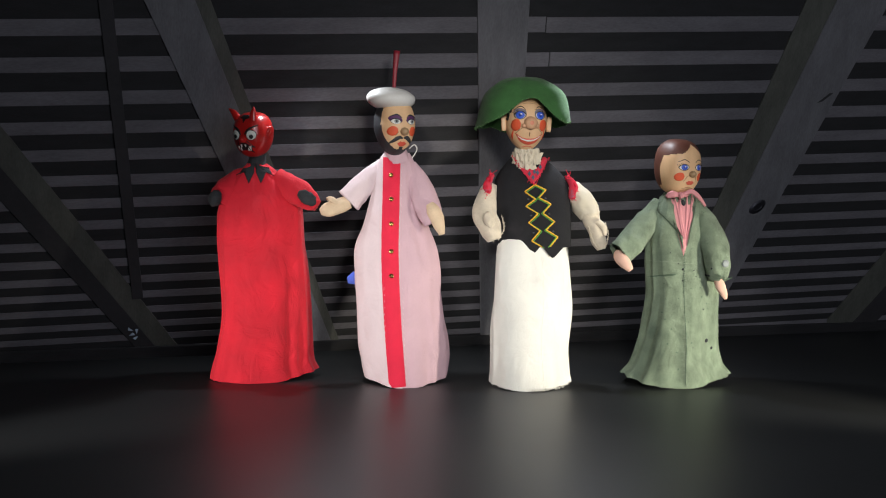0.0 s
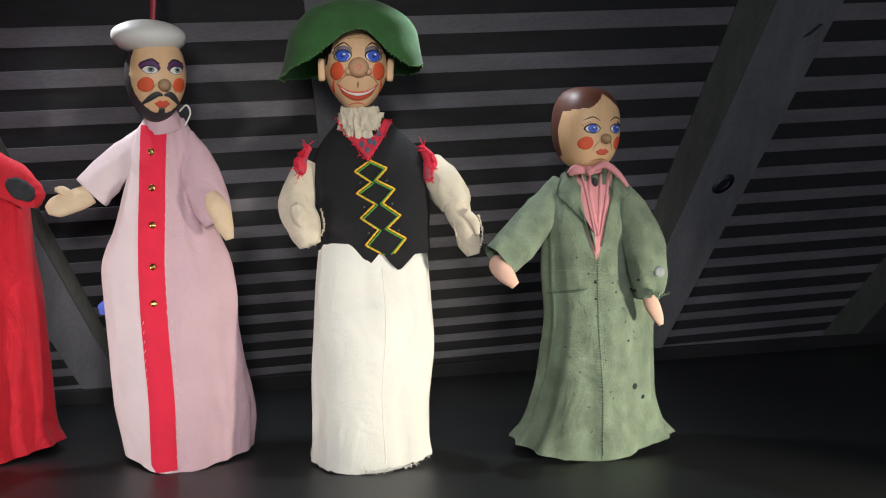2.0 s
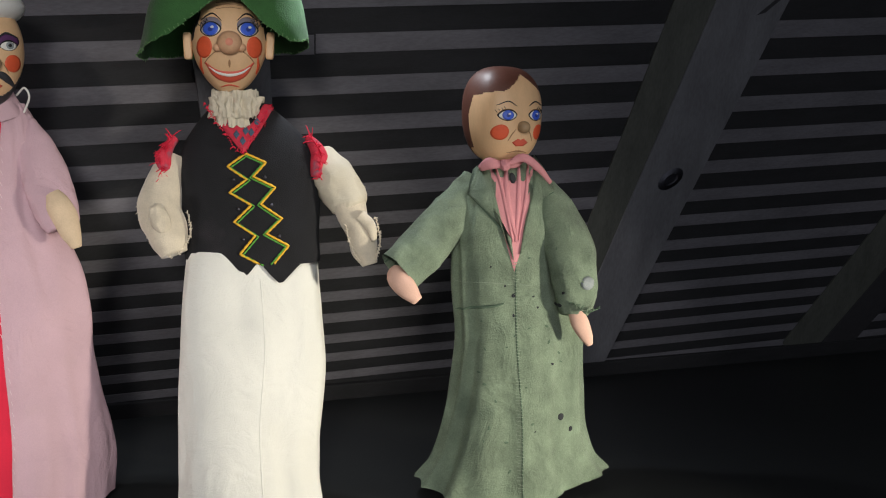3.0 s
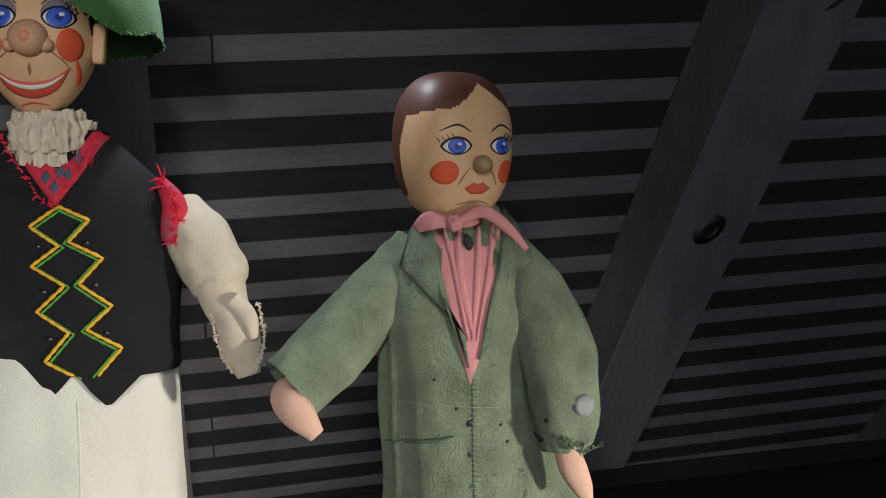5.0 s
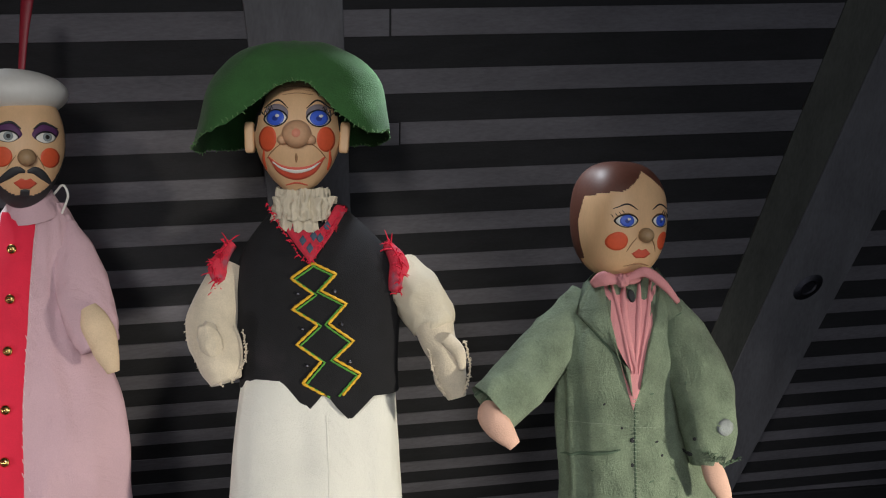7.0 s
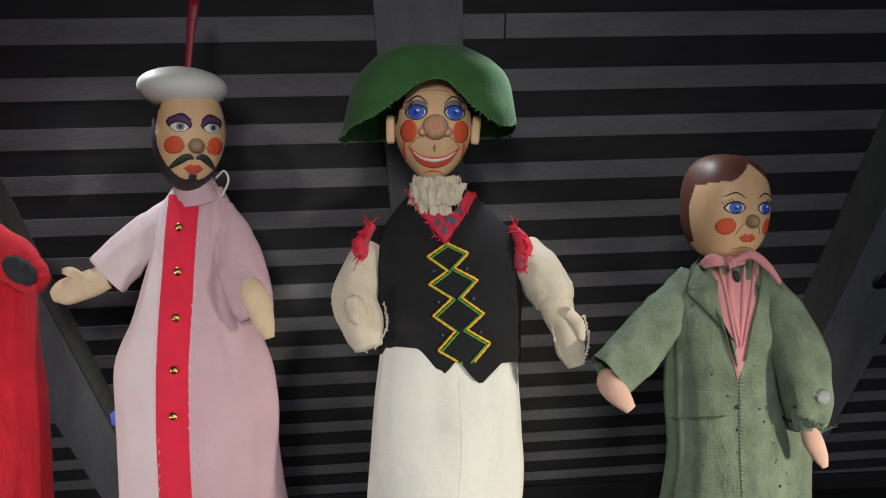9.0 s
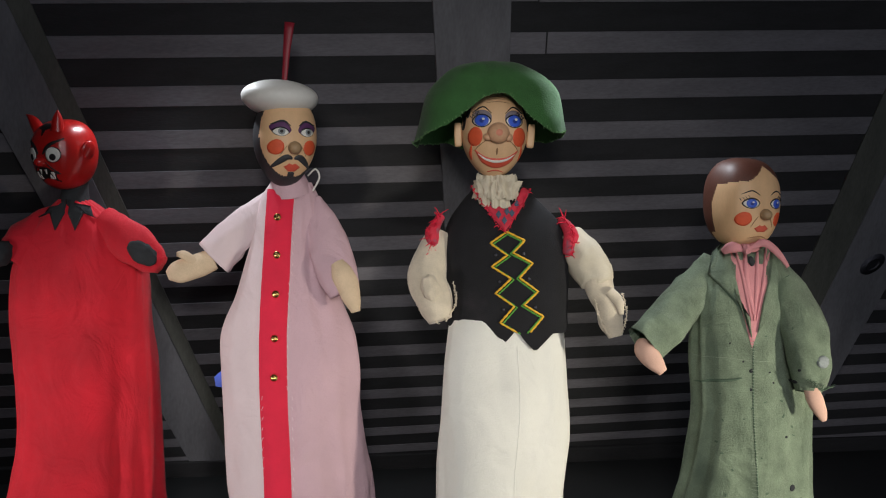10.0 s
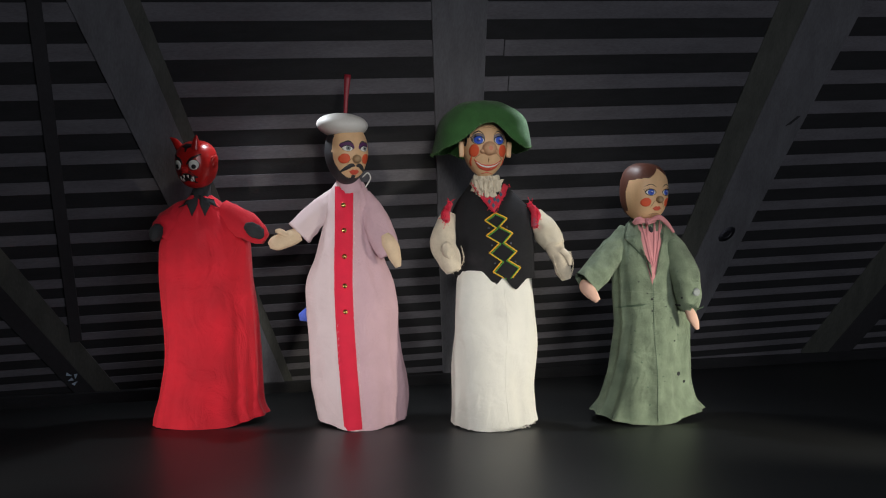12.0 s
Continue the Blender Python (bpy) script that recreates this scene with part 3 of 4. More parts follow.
def devil_puppet():
    d = Doll()
    d.robe([(0, -0.252, 0.07, 0.110, 0.062), (0.03, -0.254, 0.07, 0.103, 0.058), (0.075, -0.250, 0.07, 0.095, 0.052), (0.125, -0.247, 0.07, 0.090, 0.05), (0.2, -0.250, 0.07, 0.089, 0.048),
            (0.31, -0.257, 0.07, 0.087, 0.045), (0.355, -0.259, 0.07, 0.083, 0.042), (0.395, -0.260, 0.07, 0.066, 0.036), (0.425, -0.264, 0.07, 0.038, 0.028),
            (0.440, -0.267, 0.07, 0.02, 0.02)], "red_cloth", folds=((5, 0.6, 0.003, 0.7), (3, 2.0, 0.004, 0.35), (9, 1, 0.0008, 0.9)), power=0.85, seed=3, lump=0.005, hem=(0.002, 0.017))
    d.tube([(-0.285, 0.065, 0.412, 0.022), (-0.318, 0.055, 0.388, 0.029), (-0.338, 0.045, 0.358, 0.026)], "red_cloth", flat=0.7, seed=1, wrinkle=0.0008)
    d.blob((-0.345, 0.03, 0.369), (0.013, 0.014, 0.017), "charcoal_felt", (0, 20, 0), lump=0.002)
    d.tube([(-0.228, 0.065, 0.412, 0.022), (-0.19, 0.05, 0.388, 0.027), (-0.158, 0.04, 0.368, 0.021), (-0.142, 0.035, 0.358, 0.012)], "red_cloth", flat=0.7, seed=2, wrinkle=0.0008)
    d.blob((-0.162, 0.019, 0.374), (0.021, 0.009, 0.013), "charcoal_felt", (0, 32, 0), lump=0.002)
    d.tube([(-0.268, 0.07, 0.43, 0.024), (-0.266, 0.068, 0.445, 0.018), (-0.264, 0.066, 0.465, 0.016)], "charcoal_felt", lump=0.001)
    c = Brush(d, d.tree(), (-0.268, 0.07, 0.428))
    for s in (-1, 1):
        c.patch([(s * 0.002, 0.012), (s * 0.03, 0.006), (s * 0.038, -0.012), (s * 0.022, -0.004), (s * 0.012, -0.028), (s * 0.002, -0.006)], "charcoal_felt", 0.0025)
    br = ray_head(d, (-0.272, 0.05, 0.498), (0.036, 0.04, 0.045), "devil_paint", -26, 8, head_shape(0.80, 0.95, 1.0, 2.6))
    for a, tip in ((-0.024, (-0.021, 0.022)), (0.018, (0.004, 0.026))):
        p = br.on(a, 0.034, -0.004)
        t = p + br.right * tip[0] + br.up * tip[1]
        d.tube([(*p, 0.0088), (*(p * 0.5 + t * 0.5 + Vector((0, 0, 0.003))), 0.006), (*t, 0.0009)], "devil_paint", 14, 10, lump=0)
    for s in (-1, 1):
        p = Vector((-0.272, 0.05, 0.502)) + br.right * s * 0.035 + br.ahead * -0.004
        d.blob(p, (0.005, 0.012, 0.014), "devil_paint", (0, s * 18, -26), 10, 14)
    br.patch([(-0.012, 0.036), (0.0, 0.026), (0.012, 0.036), (0.006, 0.041), (-0.006, 0.041)], "black_paint")
    for s in (-1, 1):
        br.oval(s * 0.017, 0.003, 0.0098, 0.0102, "black_paint", 0.0003)
        br.oval(s * 0.017, 0.003, 0.0088, 0.0092, "white_paint", 0.0006)
        br.oval(s * 0.0175, 0.0, 0.0038, 0.0042, "black_paint", 0.0009)
        br.stroke([(s * 0.004, 0.004), (s * 0.012, 0.014), (s * 0.028, 0.022)], 0.005, "black_paint", 0.0009)
        br.stroke([(s * 0.006, -0.006), (s * 0.013, -0.014), (s * 0.021, -0.022)], 0.0018, "black_paint")
    br.patch([(-0.02, -0.017), (-0.006, -0.013), (0.006, -0.013), (0.02, -0.019), (0.016, -0.033), (0.0, -0.027), (-0.016, -0.033)], "black_paint", 0.0005)
    for a, b, h in ((-0.014, -0.019, -0.008), (-0.006, -0.0155, -0.006), (0.003, -0.0155, -0.006), (0.012, -0.019, -0.009), (0.008, -0.028, 0.006), (-0.009, -0.028, 0.006)):
        br.patch([(a - 0.0024, b), (a + 0.0024, b), (a + 0.0004, b + h), (a - 0.0004, b + h)], "white_paint", 0.001, 2)
    n = br.on(0, -0.006, 0)
    d.blob(n + br.ahead * 0.002, (0.007, 0.009, 0.0065), "devil_paint", (0, 0, -26), 12, 16)
    for s in (-1, 1):
        d.blob(n + br.ahead * 0.009 + br.right * s * 0.0025 - br.up * 0.001, (0.0012, 0.001, 0.0012), "black_paint", lat=6, lon=8)
    return d.build("devil_puppet", "red devil hand puppet with painted wooden head on the black shelf")


def pink_puppet():
    d = Doll()
    # left front and left sleeve paler: light from the left painted into the cloth
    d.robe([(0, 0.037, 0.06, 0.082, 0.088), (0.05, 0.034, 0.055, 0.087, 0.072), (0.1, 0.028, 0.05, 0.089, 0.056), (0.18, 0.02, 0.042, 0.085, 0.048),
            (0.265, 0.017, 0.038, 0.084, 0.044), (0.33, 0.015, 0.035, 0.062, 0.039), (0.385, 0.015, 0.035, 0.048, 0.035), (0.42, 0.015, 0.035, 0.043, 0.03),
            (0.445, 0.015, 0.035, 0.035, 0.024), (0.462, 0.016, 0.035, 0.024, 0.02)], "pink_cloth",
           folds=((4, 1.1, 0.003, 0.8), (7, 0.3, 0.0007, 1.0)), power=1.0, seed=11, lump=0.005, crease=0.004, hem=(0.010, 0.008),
           pick=lambda i, j: "lit_pink_and_stitch" if 26 <= j < 48 else "pink_cloth")
    d.tube([(-0.008, 0.035, 0.437, 0.017), (-0.045, 0.03, 0.402, 0.024), (-0.08, 0.025, 0.366, 0.026)], "lit_pink_and_stitch", flat=0.6, seed=4, wrinkle=0.001)
    d.tube([(-0.078, 0.022, 0.364, 0.013), (-0.1, 0.018, 0.355, 0.015), (-0.122, 0.014, 0.348, 0.014), (-0.134, 0.012, 0.343, 0.006)], "hand_felt", flat=0.7, seed=5)
    d.tube([(-0.1, 0.014, 0.36, 0.006), (-0.113, 0.01, 0.369, 0.006), (-0.122, 0.008, 0.37, 0.003)], "hand_felt", 12, 8)
    d.tube([(0.04, 0.035, 0.437, 0.016), (0.062, 0.02, 0.395, 0.025), (0.08, 0.006, 0.35, 0.025), (0.09, 0.002, 0.328, 0.02)], "pink_cloth", flat=0.55, seed=6, wrinkle=0.001)
    d.tube([(0.08, -0.004, 0.365, 0.008), (0.088, -0.008, 0.35, 0.014), (0.097, -0.008, 0.328, 0.013), (0.104, -0.006, 0.305, 0.006)], "hand_felt", flat=0.6, seed=7)
    # added blue piece at the robe's edge imitates a reflection
    d.add([(-0.062, 0.05, 0.196), (-0.082, 0.052, 0.199), (-0.084, 0.052, 0.211), (-0.070, 0.05, 0.224), (-0.062, 0.054, 0.196), (-0.082, 0.056, 0.199), (-0.084, 0.056, 0.211), (-0.070, 0.054, 0.224)],
          [(0, 1, 2, 3), (7, 6, 5, 4), (0, 4, 5, 1), (1, 5, 6, 2), (2, 6, 7, 3)], "blue_reflection")
    front = Brush(d, d.tree(), (0, 0, 0))
    front.stroke([(0.006, 0.452), (0.004, 0.36), (0.002, 0.27), (0.006, 0.15), (0.016, 0.002)], 0.036, "red_trim", 0.0016, taper=False, n=70, height=0.0006)
    for s in (-1, 1):
        for k in range(34):
            z = 0.44 - k * 0.0127
            x = 0.005 + (0.012 * (0.449 - z) / 0.449 if z < 0.2 else 0) + s * 0.0178 - (0.003 if z < 0.35 else 0)
            front.thread([(x, z), (x + s * 0.0016, z - 0.0045)], 0.0003, "lit_pink_and_stitch", 0.0022)
    for z in (0.418, 0.372, 0.324, 0.270, 0.222):
        p = front.on(0.004, z, 0.003)
        d.blob(p, (0.0048, 0.003, 0.0048), "brass", lat=10, lon=16)
        d.blob(p + Vector((0, -0.003, 0)), (0.0022, 0.0015, 0.0022), "brass", lat=8, lon=12)
    def beard(i, j):
        x, y, z = unit(i, j, 90, 144)
        dark = (x / 0.93) ** 2 + (z / 0.76) ** 2 > 1 if z < 0.05 else False
        return "beard_paint" if (y > -0.32 or dark) and z > -0.985 else "flesh_wood"

    br = ray_head(d, (0.011, 0.012, 0.512), (0.038, 0.042, 0.056), "flesh_wood", 26, 0, head_shape(0.72, 1.0), beard, 90, 144)
    d.tube([(0.016, 0.032, 0.45, 0.026), (0.014, 0.024, 0.47, 0.021)], "pink_cloth", rings=6)
    d.blob((0.004, 0.012, 0.565), (0.0475, 0.047, 0.0245), "hat_white", (0, 2, 0), 20, 40, shape=lambda u: (u.x, u.y, u.z * (0.85 if u.z > 0 else 1)))
    d.tube([(0.010, 0.01, 0.585, 0.0032), (0.012, 0.01, 0.62, 0.0045), (0.015, 0.01, 0.655, 0.0066)], "dark_red", 12, 10, flat=0.45, lump=0.0005)
    d.tube([(0.046, 0.02, 0.452, 0.0012), (0.055, 0.01, 0.468, 0.0012), (0.05, 0.01, 0.478, 0.0012), (0.04, 0.015, 0.47, 0.0012)], "hat_white", 8, 16, lump=0)
    # beard, moustache, brows
    for s in (-1, 1):
        br.stroke([(s * 0.001, -0.0225), (s * 0.008, -0.0215), (s * 0.016, -0.0265), (s * 0.024, -0.0335)], 0.0085, "beard_paint", 0.0008, n=30)
    br.patch([(-0.010, -0.0325), (-0.004, -0.0285), (0, -0.030), (0.004, -0.0285), (0.010, -0.0325), (0.004, -0.0375), (-0.004, -0.0375)], "lip_paint", 0.0009)
    br.band([(-0.004, -0.039), (0, -0.0385), (0.004, -0.039)], [(-0.004, -0.0445), (0, -0.046), (0.004, -0.0445)], "beard_paint", 0.0009)
    for s in (-1, 1):
        br.eye(s * 0.0165, 0.0125, 0.0125, 0.0085, "violet_paint", 0.0002, s * 10)
        br.eye(s * 0.0165, 0.009, 0.0098, 0.0056, "black_paint", 0.0004, s * 4)
        br.eye(s * 0.0165, 0.0084, 0.0088, 0.0046, "white_paint", 0.0007, s * 4)
        br.oval(s * 0.0165 + 0.001, 0.009, 0.0040, 0.0040, "shade_grey", 0.0010)
        br.oval(s * 0.0165 + 0.001, 0.009, 0.0019, 0.0019, "black_paint", 0.0012, n=14, rings=2)
        br.stroke([(s * 0.005, 0.0155), (s * 0.014, 0.0215), (s * 0.027, 0.0175)], 0.0026, "beard_paint", 0.0009)
        br.oval(s * 0.021, -0.0095, 0.0090, 0.0090, "cheek_paint", 0.0003)
        br.stroke([(s * 0.009, -0.008), (s * 0.013, -0.014), (s * 0.0165, -0.020)], 0.0011, "shade_paint", 0.0004)
    n = br.on(0.0, -0.010, 0)
    d.blob(n + br.ahead * 0.002, (0.0082, 0.0095, 0.0078), "nose_wood", (0, 0, 26), 16, 22)
    return d.build("bearded_puppet", "bearded hand puppet in pink robe and white hat", 0.09, 0.008, 0.006)


def hat_puppet():
    d = Doll()
    d.robe([(0, 0.286, 0.015, 0.083, 0.070), (0.03, 0.286, 0.015, 0.08, 0.064), (0.08, 0.286, 0.015, 0.08, 0.054), (0.15, 0.288, 0.018, 0.081, 0.05),
            (0.22, 0.291, 0.022, 0.078, 0.046), (0.29, 0.292, 0.026, 0.073, 0.04), (0.32, 0.292, 0.03, 0.06, 0.036)], "white_cloth",
           folds=((4, 0.2, 0.0025, 0.9), (6, 2, 0.0006, 0.9)), power=0.9, ragged=0.006, seed=21, lump=0.005, crease=0.003, hem=(0.004, 0.011))
    fringe(d, [(0.21, 0.005, 0.004), (0.235, -0.038, 0.003), (0.285, -0.057, 0.003), (0.335, -0.034, 0.003), (0.368, 0.015, 0.005)], "white_cloth", 120, 0.007, 12)
    rows, sect = [], catmull([(0.285, 0.293, 0.03, 0.0765, 0.047), (0.32, 0.291, 0.03, 0.0765, 0.047), (0.37, 0.289, 0.034, 0.080, 0.045), (0.395, 0.288, 0.035, 0.078, 0.043),
                              (0.418, 0.287, 0.035, 0.070, 0.037), (0.44, 0.284, 0.035, 0.052, 0.03), (0.462, 0.28, 0.035, 0.030, 0.024)], 50)
    for k, (z, cx, cy, a, b) in enumerate(sect):
        row = []
        for j in range(96):
            th = 2 * math.pi * j / 96
            c, s = math.cos(th), math.sin(th)
            x, y = math.copysign(abs(c) ** 0.8, c) * a, -math.copysign(abs(s) ** 0.8, s) * b
            dz = 0.0
            if s > 0:
                g = cx + x - 0.302
                dz = -0.022 * max(0, 1 - abs(abs(g) - 0.024) / 0.022) + 0.004 * max(0, 1 - abs(g) / 0.01)
            w = noise.noise(Vector((x * 16, y * 16, z * 12))) * 0.003
            row.append((cx + x * (1 + w * 8), cy + y * (1 + w * 8), z + dz * max(0, 1 - k / 9)))
        rows.append(row)
    d.grid(rows, "black_felt", cap1=True)
    vest = Brush(d, d.tree(), (0.289, 0, 0.407))
    left = [(0, 0), (-0.02, -0.014), (0.001, -0.028), (-0.018, -0.042), (0.006, -0.056), (-0.013, -0.074), (0.010, -0.089), (-0.007, -0.109), (0.015, -0.121)]
    right = [(0, 0), (0.022, -0.010), (0.008, -0.025), (0.032, -0.037), (0.016, -0.055), (0.039, -0.071), (0.022, -0.087), (0.046, -0.101), (0.030, -0.120)]
    for line, s in ((left, 1), (right, -1)):
        vest.thread(line, 0.0013, "yellow_thread", 0.0010)
        vest.thread([(a + s * 0.0034, b - 0.0012) for a, b in line], 0.0009, "green_thread", 0.0008)
    for a, b in ((-0.013, -0.028), (0.021, -0.026), (-0.008, -0.06), (0.028, -0.056), (-0.003, -0.093), (0.036, -0.09)):
        d.blob(vest.on(a, b, 0.001), (0.0018, 0.001, 0.0018), "steel", lat=8, lon=10)
    # plaid lining at the neck and armholes
    vest.band([(-0.042, 0.052), (-0.022, 0.024), (-0.002, 0.0)], [(-0.020, 0.052), (-0.010, 0.036), (0.0, 0.026)], "plaid_cloth", 0.0026)
    vest.band([(0.030, 0.052), (0.016, 0.026), (-0.003, 0.0)], [(0.018, 0.052), (0.010, 0.036), (-0.002, 0.026)], "plaid_cloth", 0.0028)
    for a1, b1 in ((-0.010, 0.020), (-0.003, 0.013), (0.006, 0.022), (0.0, 0.024), (-0.017, 0.032), (0.012, 0.033)):
        vest.patch([(a1 - 0.0035, b1), (a1, b1 + 0.005), (a1 + 0.0035, b1), (a1, b1 - 0.005)], "check_blue", 0.0034, 2)
    fringe(d, [(0.245, 0.0, 0.462), (0.262, -0.01, 0.436), (0.286, -0.014, 0.408), (0.302, -0.01, 0.434), (0.318, 0.0, 0.460)], "red_trim", 60, 0.005, 9)
    for x, s in ((0.203, -1), (0.363, 1)):
        d.tube([(x - s * 0.006, 0.02, 0.424, 0.006), (x + s * 0.006, 0.01, 0.405, 0.008), (x + s * 0.003, 0.01, 0.38, 0.008)], "plaid_cloth", 12, 14, lump=0.005, seed=x)
        fringe(d, [(x - s * 0.004, 0.014, 0.426), (x + s * 0.008, 0.004, 0.405), (x + s * 0.004, 0.004, 0.378)], "red_trim", 46, 0.011, int(x * 100))
    d.tube([(0.21, 0.03, 0.402, 0.016), (0.197, 0.02, 0.372, 0.022), (0.192, 0.008, 0.345, 0.0235), (0.203, -0.004, 0.315, 0.0225), (0.209, -0.008, 0.298, 0.015)], "cream_plush", 26, 34, lump=0.003, seed=8)
    d.blob((0.197, -0.024, 0.338), (0.011, 0.008, 0.017), "cream_plush", (10, -15, 0), lump=0.002)
    d.tube([(0.366, 0.03, 0.402, 0.018), (0.386, 0.02, 0.378, 0.024), (0.402, 0.01, 0.352, 0.021), (0.406, 0.008, 0.344, 0.016)], "cream_cloth", 26, 26, seed=9, wrinkle=0.0012)
    d.tube([(0.402, 0.008, 0.352, 0.0185), (0.412, 0.004, 0.325, 0.0165), (0.42, 0.0, 0.3, 0.015), (0.425, -0.002, 0.282, 0.009)], "cream_plush", 22, 24, lump=0.003, seed=10)
    d.tube([(0.414, -0.01, 0.338, 0.007), (0.426, -0.012, 0.326, 0.007), (0.43, -0.012, 0.31, 0.004)], "cream_plush", 12, 10, lump=0.002)
    for path, sd in (([(0.178, 0.008, 0.375), (0.170, 0.0, 0.345), (0.184, -0.008, 0.312), (0.207, -0.014, 0.294)], 41), ([(0.224, -0.006, 0.345), (0.228, -0.012, 0.32), (0.216, -0.016, 0.298)], 42),
                     ([(0.432, -0.004, 0.335), (0.437, -0.008, 0.31), (0.432, -0.008, 0.288)], 43), ([(0.396, -0.004, 0.335), (0.404, -0.01, 0.305), (0.414, -0.01, 0.285)], 44)):
        fringe(d, path, "cream_plush", 60, 0.0026, sd)
    # seam and creases down the skirt
    sk = Brush(d, d.tree(), (0.29, 0, 0.28))
    sk.stroke([(0.014, -0.012), (0.018, -0.09), (0.012, -0.18), (0.016, -0.265)], 0.0022, "white_cloth", 0.0002, taper=False, n=60, height=0.0004)
    # gathered white ruff
    for r0, z0, z1, amp, ph in ((0.023, 0.436, 0.476, 0.003, 0.0), (0.027, 0.446, 0.468, 0.004, 1.0)):
        ring = []
        for k in range(13):
            z = z0 + (z1 - z0) * k / 12
            row = []
            for t in np.linspace(0, 2 * math.pi, 141)[:-1]:
                w = noise.noise(Vector((math.cos(t) * 6 + ph, math.sin(t) * 6, k * 0.12))) * 2.2 + noise.noise(Vector((math.cos(t) * 15, math.sin(t) * 15 + ph, k * 0.3)))
                row.append((0.277 + math.cos(t) * (r0 + w * amp), 0.02 - math.sin(t) * (r0 * 0.95 + w * amp), z + 0.004 * noise.noise(Vector((math.cos(t) * 5, math.sin(t) * 5, ph))) * (k / 12 if k > 6 else 1 - k / 12)))
            ring.append(row)
        d.grid(ring, "cream_cloth")
    br = ray_head(d, (0.272, 0.012, 0.524), (0.041, 0.042, 0.052), "flesh_wood", 5, 0, head_shape(0.68, 0.98))
    def slab(u):
        f = 1 / max(abs(u.x) ** 6 + abs(u.y) ** 6 + abs(u.z) ** 6, 1e-9) ** (1 / 6)
        return u.x * f, u.y * f, u.z * f
    for s in (-1, 1):
        d.blob((0.272 + s * 0.0445, 0.004, 0.523), (0.0046, 0.0052, 0.0145), "flesh_wood", (0, s * 3, 0), 20, 28, shape=slab)
        br.stroke([(s * 0.036, 0.036), (s * 0.0385, 0.02), (s * 0.0395, 0.004)], 0.005, "black_paint", 0.0006)
        br.stroke([(s * 0.031, 0.034), (s * 0.034, 0.026), (s * 0.035, 0.018)], 0.004, "black_paint", 0.0007)
        br.stroke([(s * 0.008, 0.023), (s * 0.018, 0.031), (s * 0.030, 0.024)], 0.0016, "black_paint", 0.0008)
        br.oval(s * 0.0195, 0.0185, 0.0115, 0.0090, "shade_lilac", 0.0001)
        painted_eye(br, s * 0.0195, 0.0145, 0.0098, 0.0066, "blue_paint", 0.0, s * -3)
        br.oval(s * 0.0265, -0.004, 0.0082, 0.0112, "cheek_paint", 0.0004)
        br.stroke([(s * 0.030, -0.013), (s * 0.0305, -0.023), (s * 0.028, -0.031)], 0.003, "cheek_paint", 0.0005)
        br.stroke([(s * 0.013, -0.008), (s * 0.021, -0.014), (s * 0.027, -0.021)], 0.0012, "shade_paint", 0.0006)
    br.band([(-0.0255, -0.0195), (-0.014, -0.0272), (0, -0.0295), (0.014, -0.0272), (0.0255, -0.0195)], [(-0.0258, -0.0205), (-0.016, -0.0345), (0, -0.0405), (0.016, -0.0345), (0.0258, -0.0205)], "lip_paint", 0.0005)
    br.band([(-0.0215, -0.0240), (-0.012, -0.0295), (0, -0.0315), (0.012, -0.0295), (0.0215, -0.0240)], [(-0.0218, -0.0243), (-0.013, -0.0312), (0, -0.0343), (0.013, -0.0312), (0.0218, -0.0243)], "white_paint", 0.0009)
    br.stroke([(-0.010, -0.0450), (0, -0.0430), (0.010, -0.0450)], 0.0014, "lip_paint")
    br.stroke([(0.0, -0.017), (0.0, -0.025)], 0.0030, "shade_paint", 0.0004)
    for b in (0.036, 0.0395, 0.043):
        br.stroke([(-0.014, b), (0, b + 0.0015), (0.014, b)], 0.0008, "shade_paint", 0.0004)
    n = br.on(0, 0.0, 0)
    d.blob(n + br.ahead * 0.001, (0.0135, 0.0125, 0.0125), "villager_nose", (0, 0, 5), 22, 30)
    d.blob(n + br.ahead * 0.0085, (0.0062, 0.0058, 0.0060), "nose_pink", (0, 0, 5), 14, 20)
    for s in (-1, 1):
        d.blob(n + br.right * s * 0.0125 - br.up * 0.005, (0.0052, 0.005, 0.0046), "villager_nose", lat=12, lon=14)
    # soft felt hat with a drooping brim
    def felt(inner):
        rings = []
        for k in range(31):
            s = k / 30
            row = []
            for j in range(90):
                t = 2 * math.pi * j / 90
                c, q = math.cos(t), math.sin(t)      # q > 0: towards the viewer
                u = min(1, max(0, (abs(c) - 0.22) / 0.74))
                side = u * u * (3 - 2 * u)
                edge = (0.568 if q > 0 else 0.512) * (1 - side) + (0.514 if c < 0 else 0.526) * side
                wide = (0.057 if q > 0 else 0.078) * (1 - side) + (0.094 if c < 0 else 0.090) * side
                r = wide * math.sin(s * math.pi / 2) ** 0.9
                z = 0.612 + (edge - 0.612) * (1 - math.cos(s * math.pi / 2)) ** 1.15 + 0.004 * math.sin(t * 5 + 1) * s ** 4
                w = noise.noise(Vector((c * 2.5, q * 2.5, s * 4))) * 0.004 * s + noise.noise(Vector((c * 60, q * 60, 3))) * 0.0016 * (1 if k == 30 else 0)
                off = -0.0016 if inner else 0
                row.append((0.269 + c * (r + w), 0.014 - q * (r + w), z + w + off))
            rings.append(row)
        d.grid(rings, "green_felt", cap0=True)
    felt(False)
    felt(True)
    rim = [p for p in d.v[-90:]]
    fringe(d, rim[::3], "green_edge", 150, 0.0035, 7)
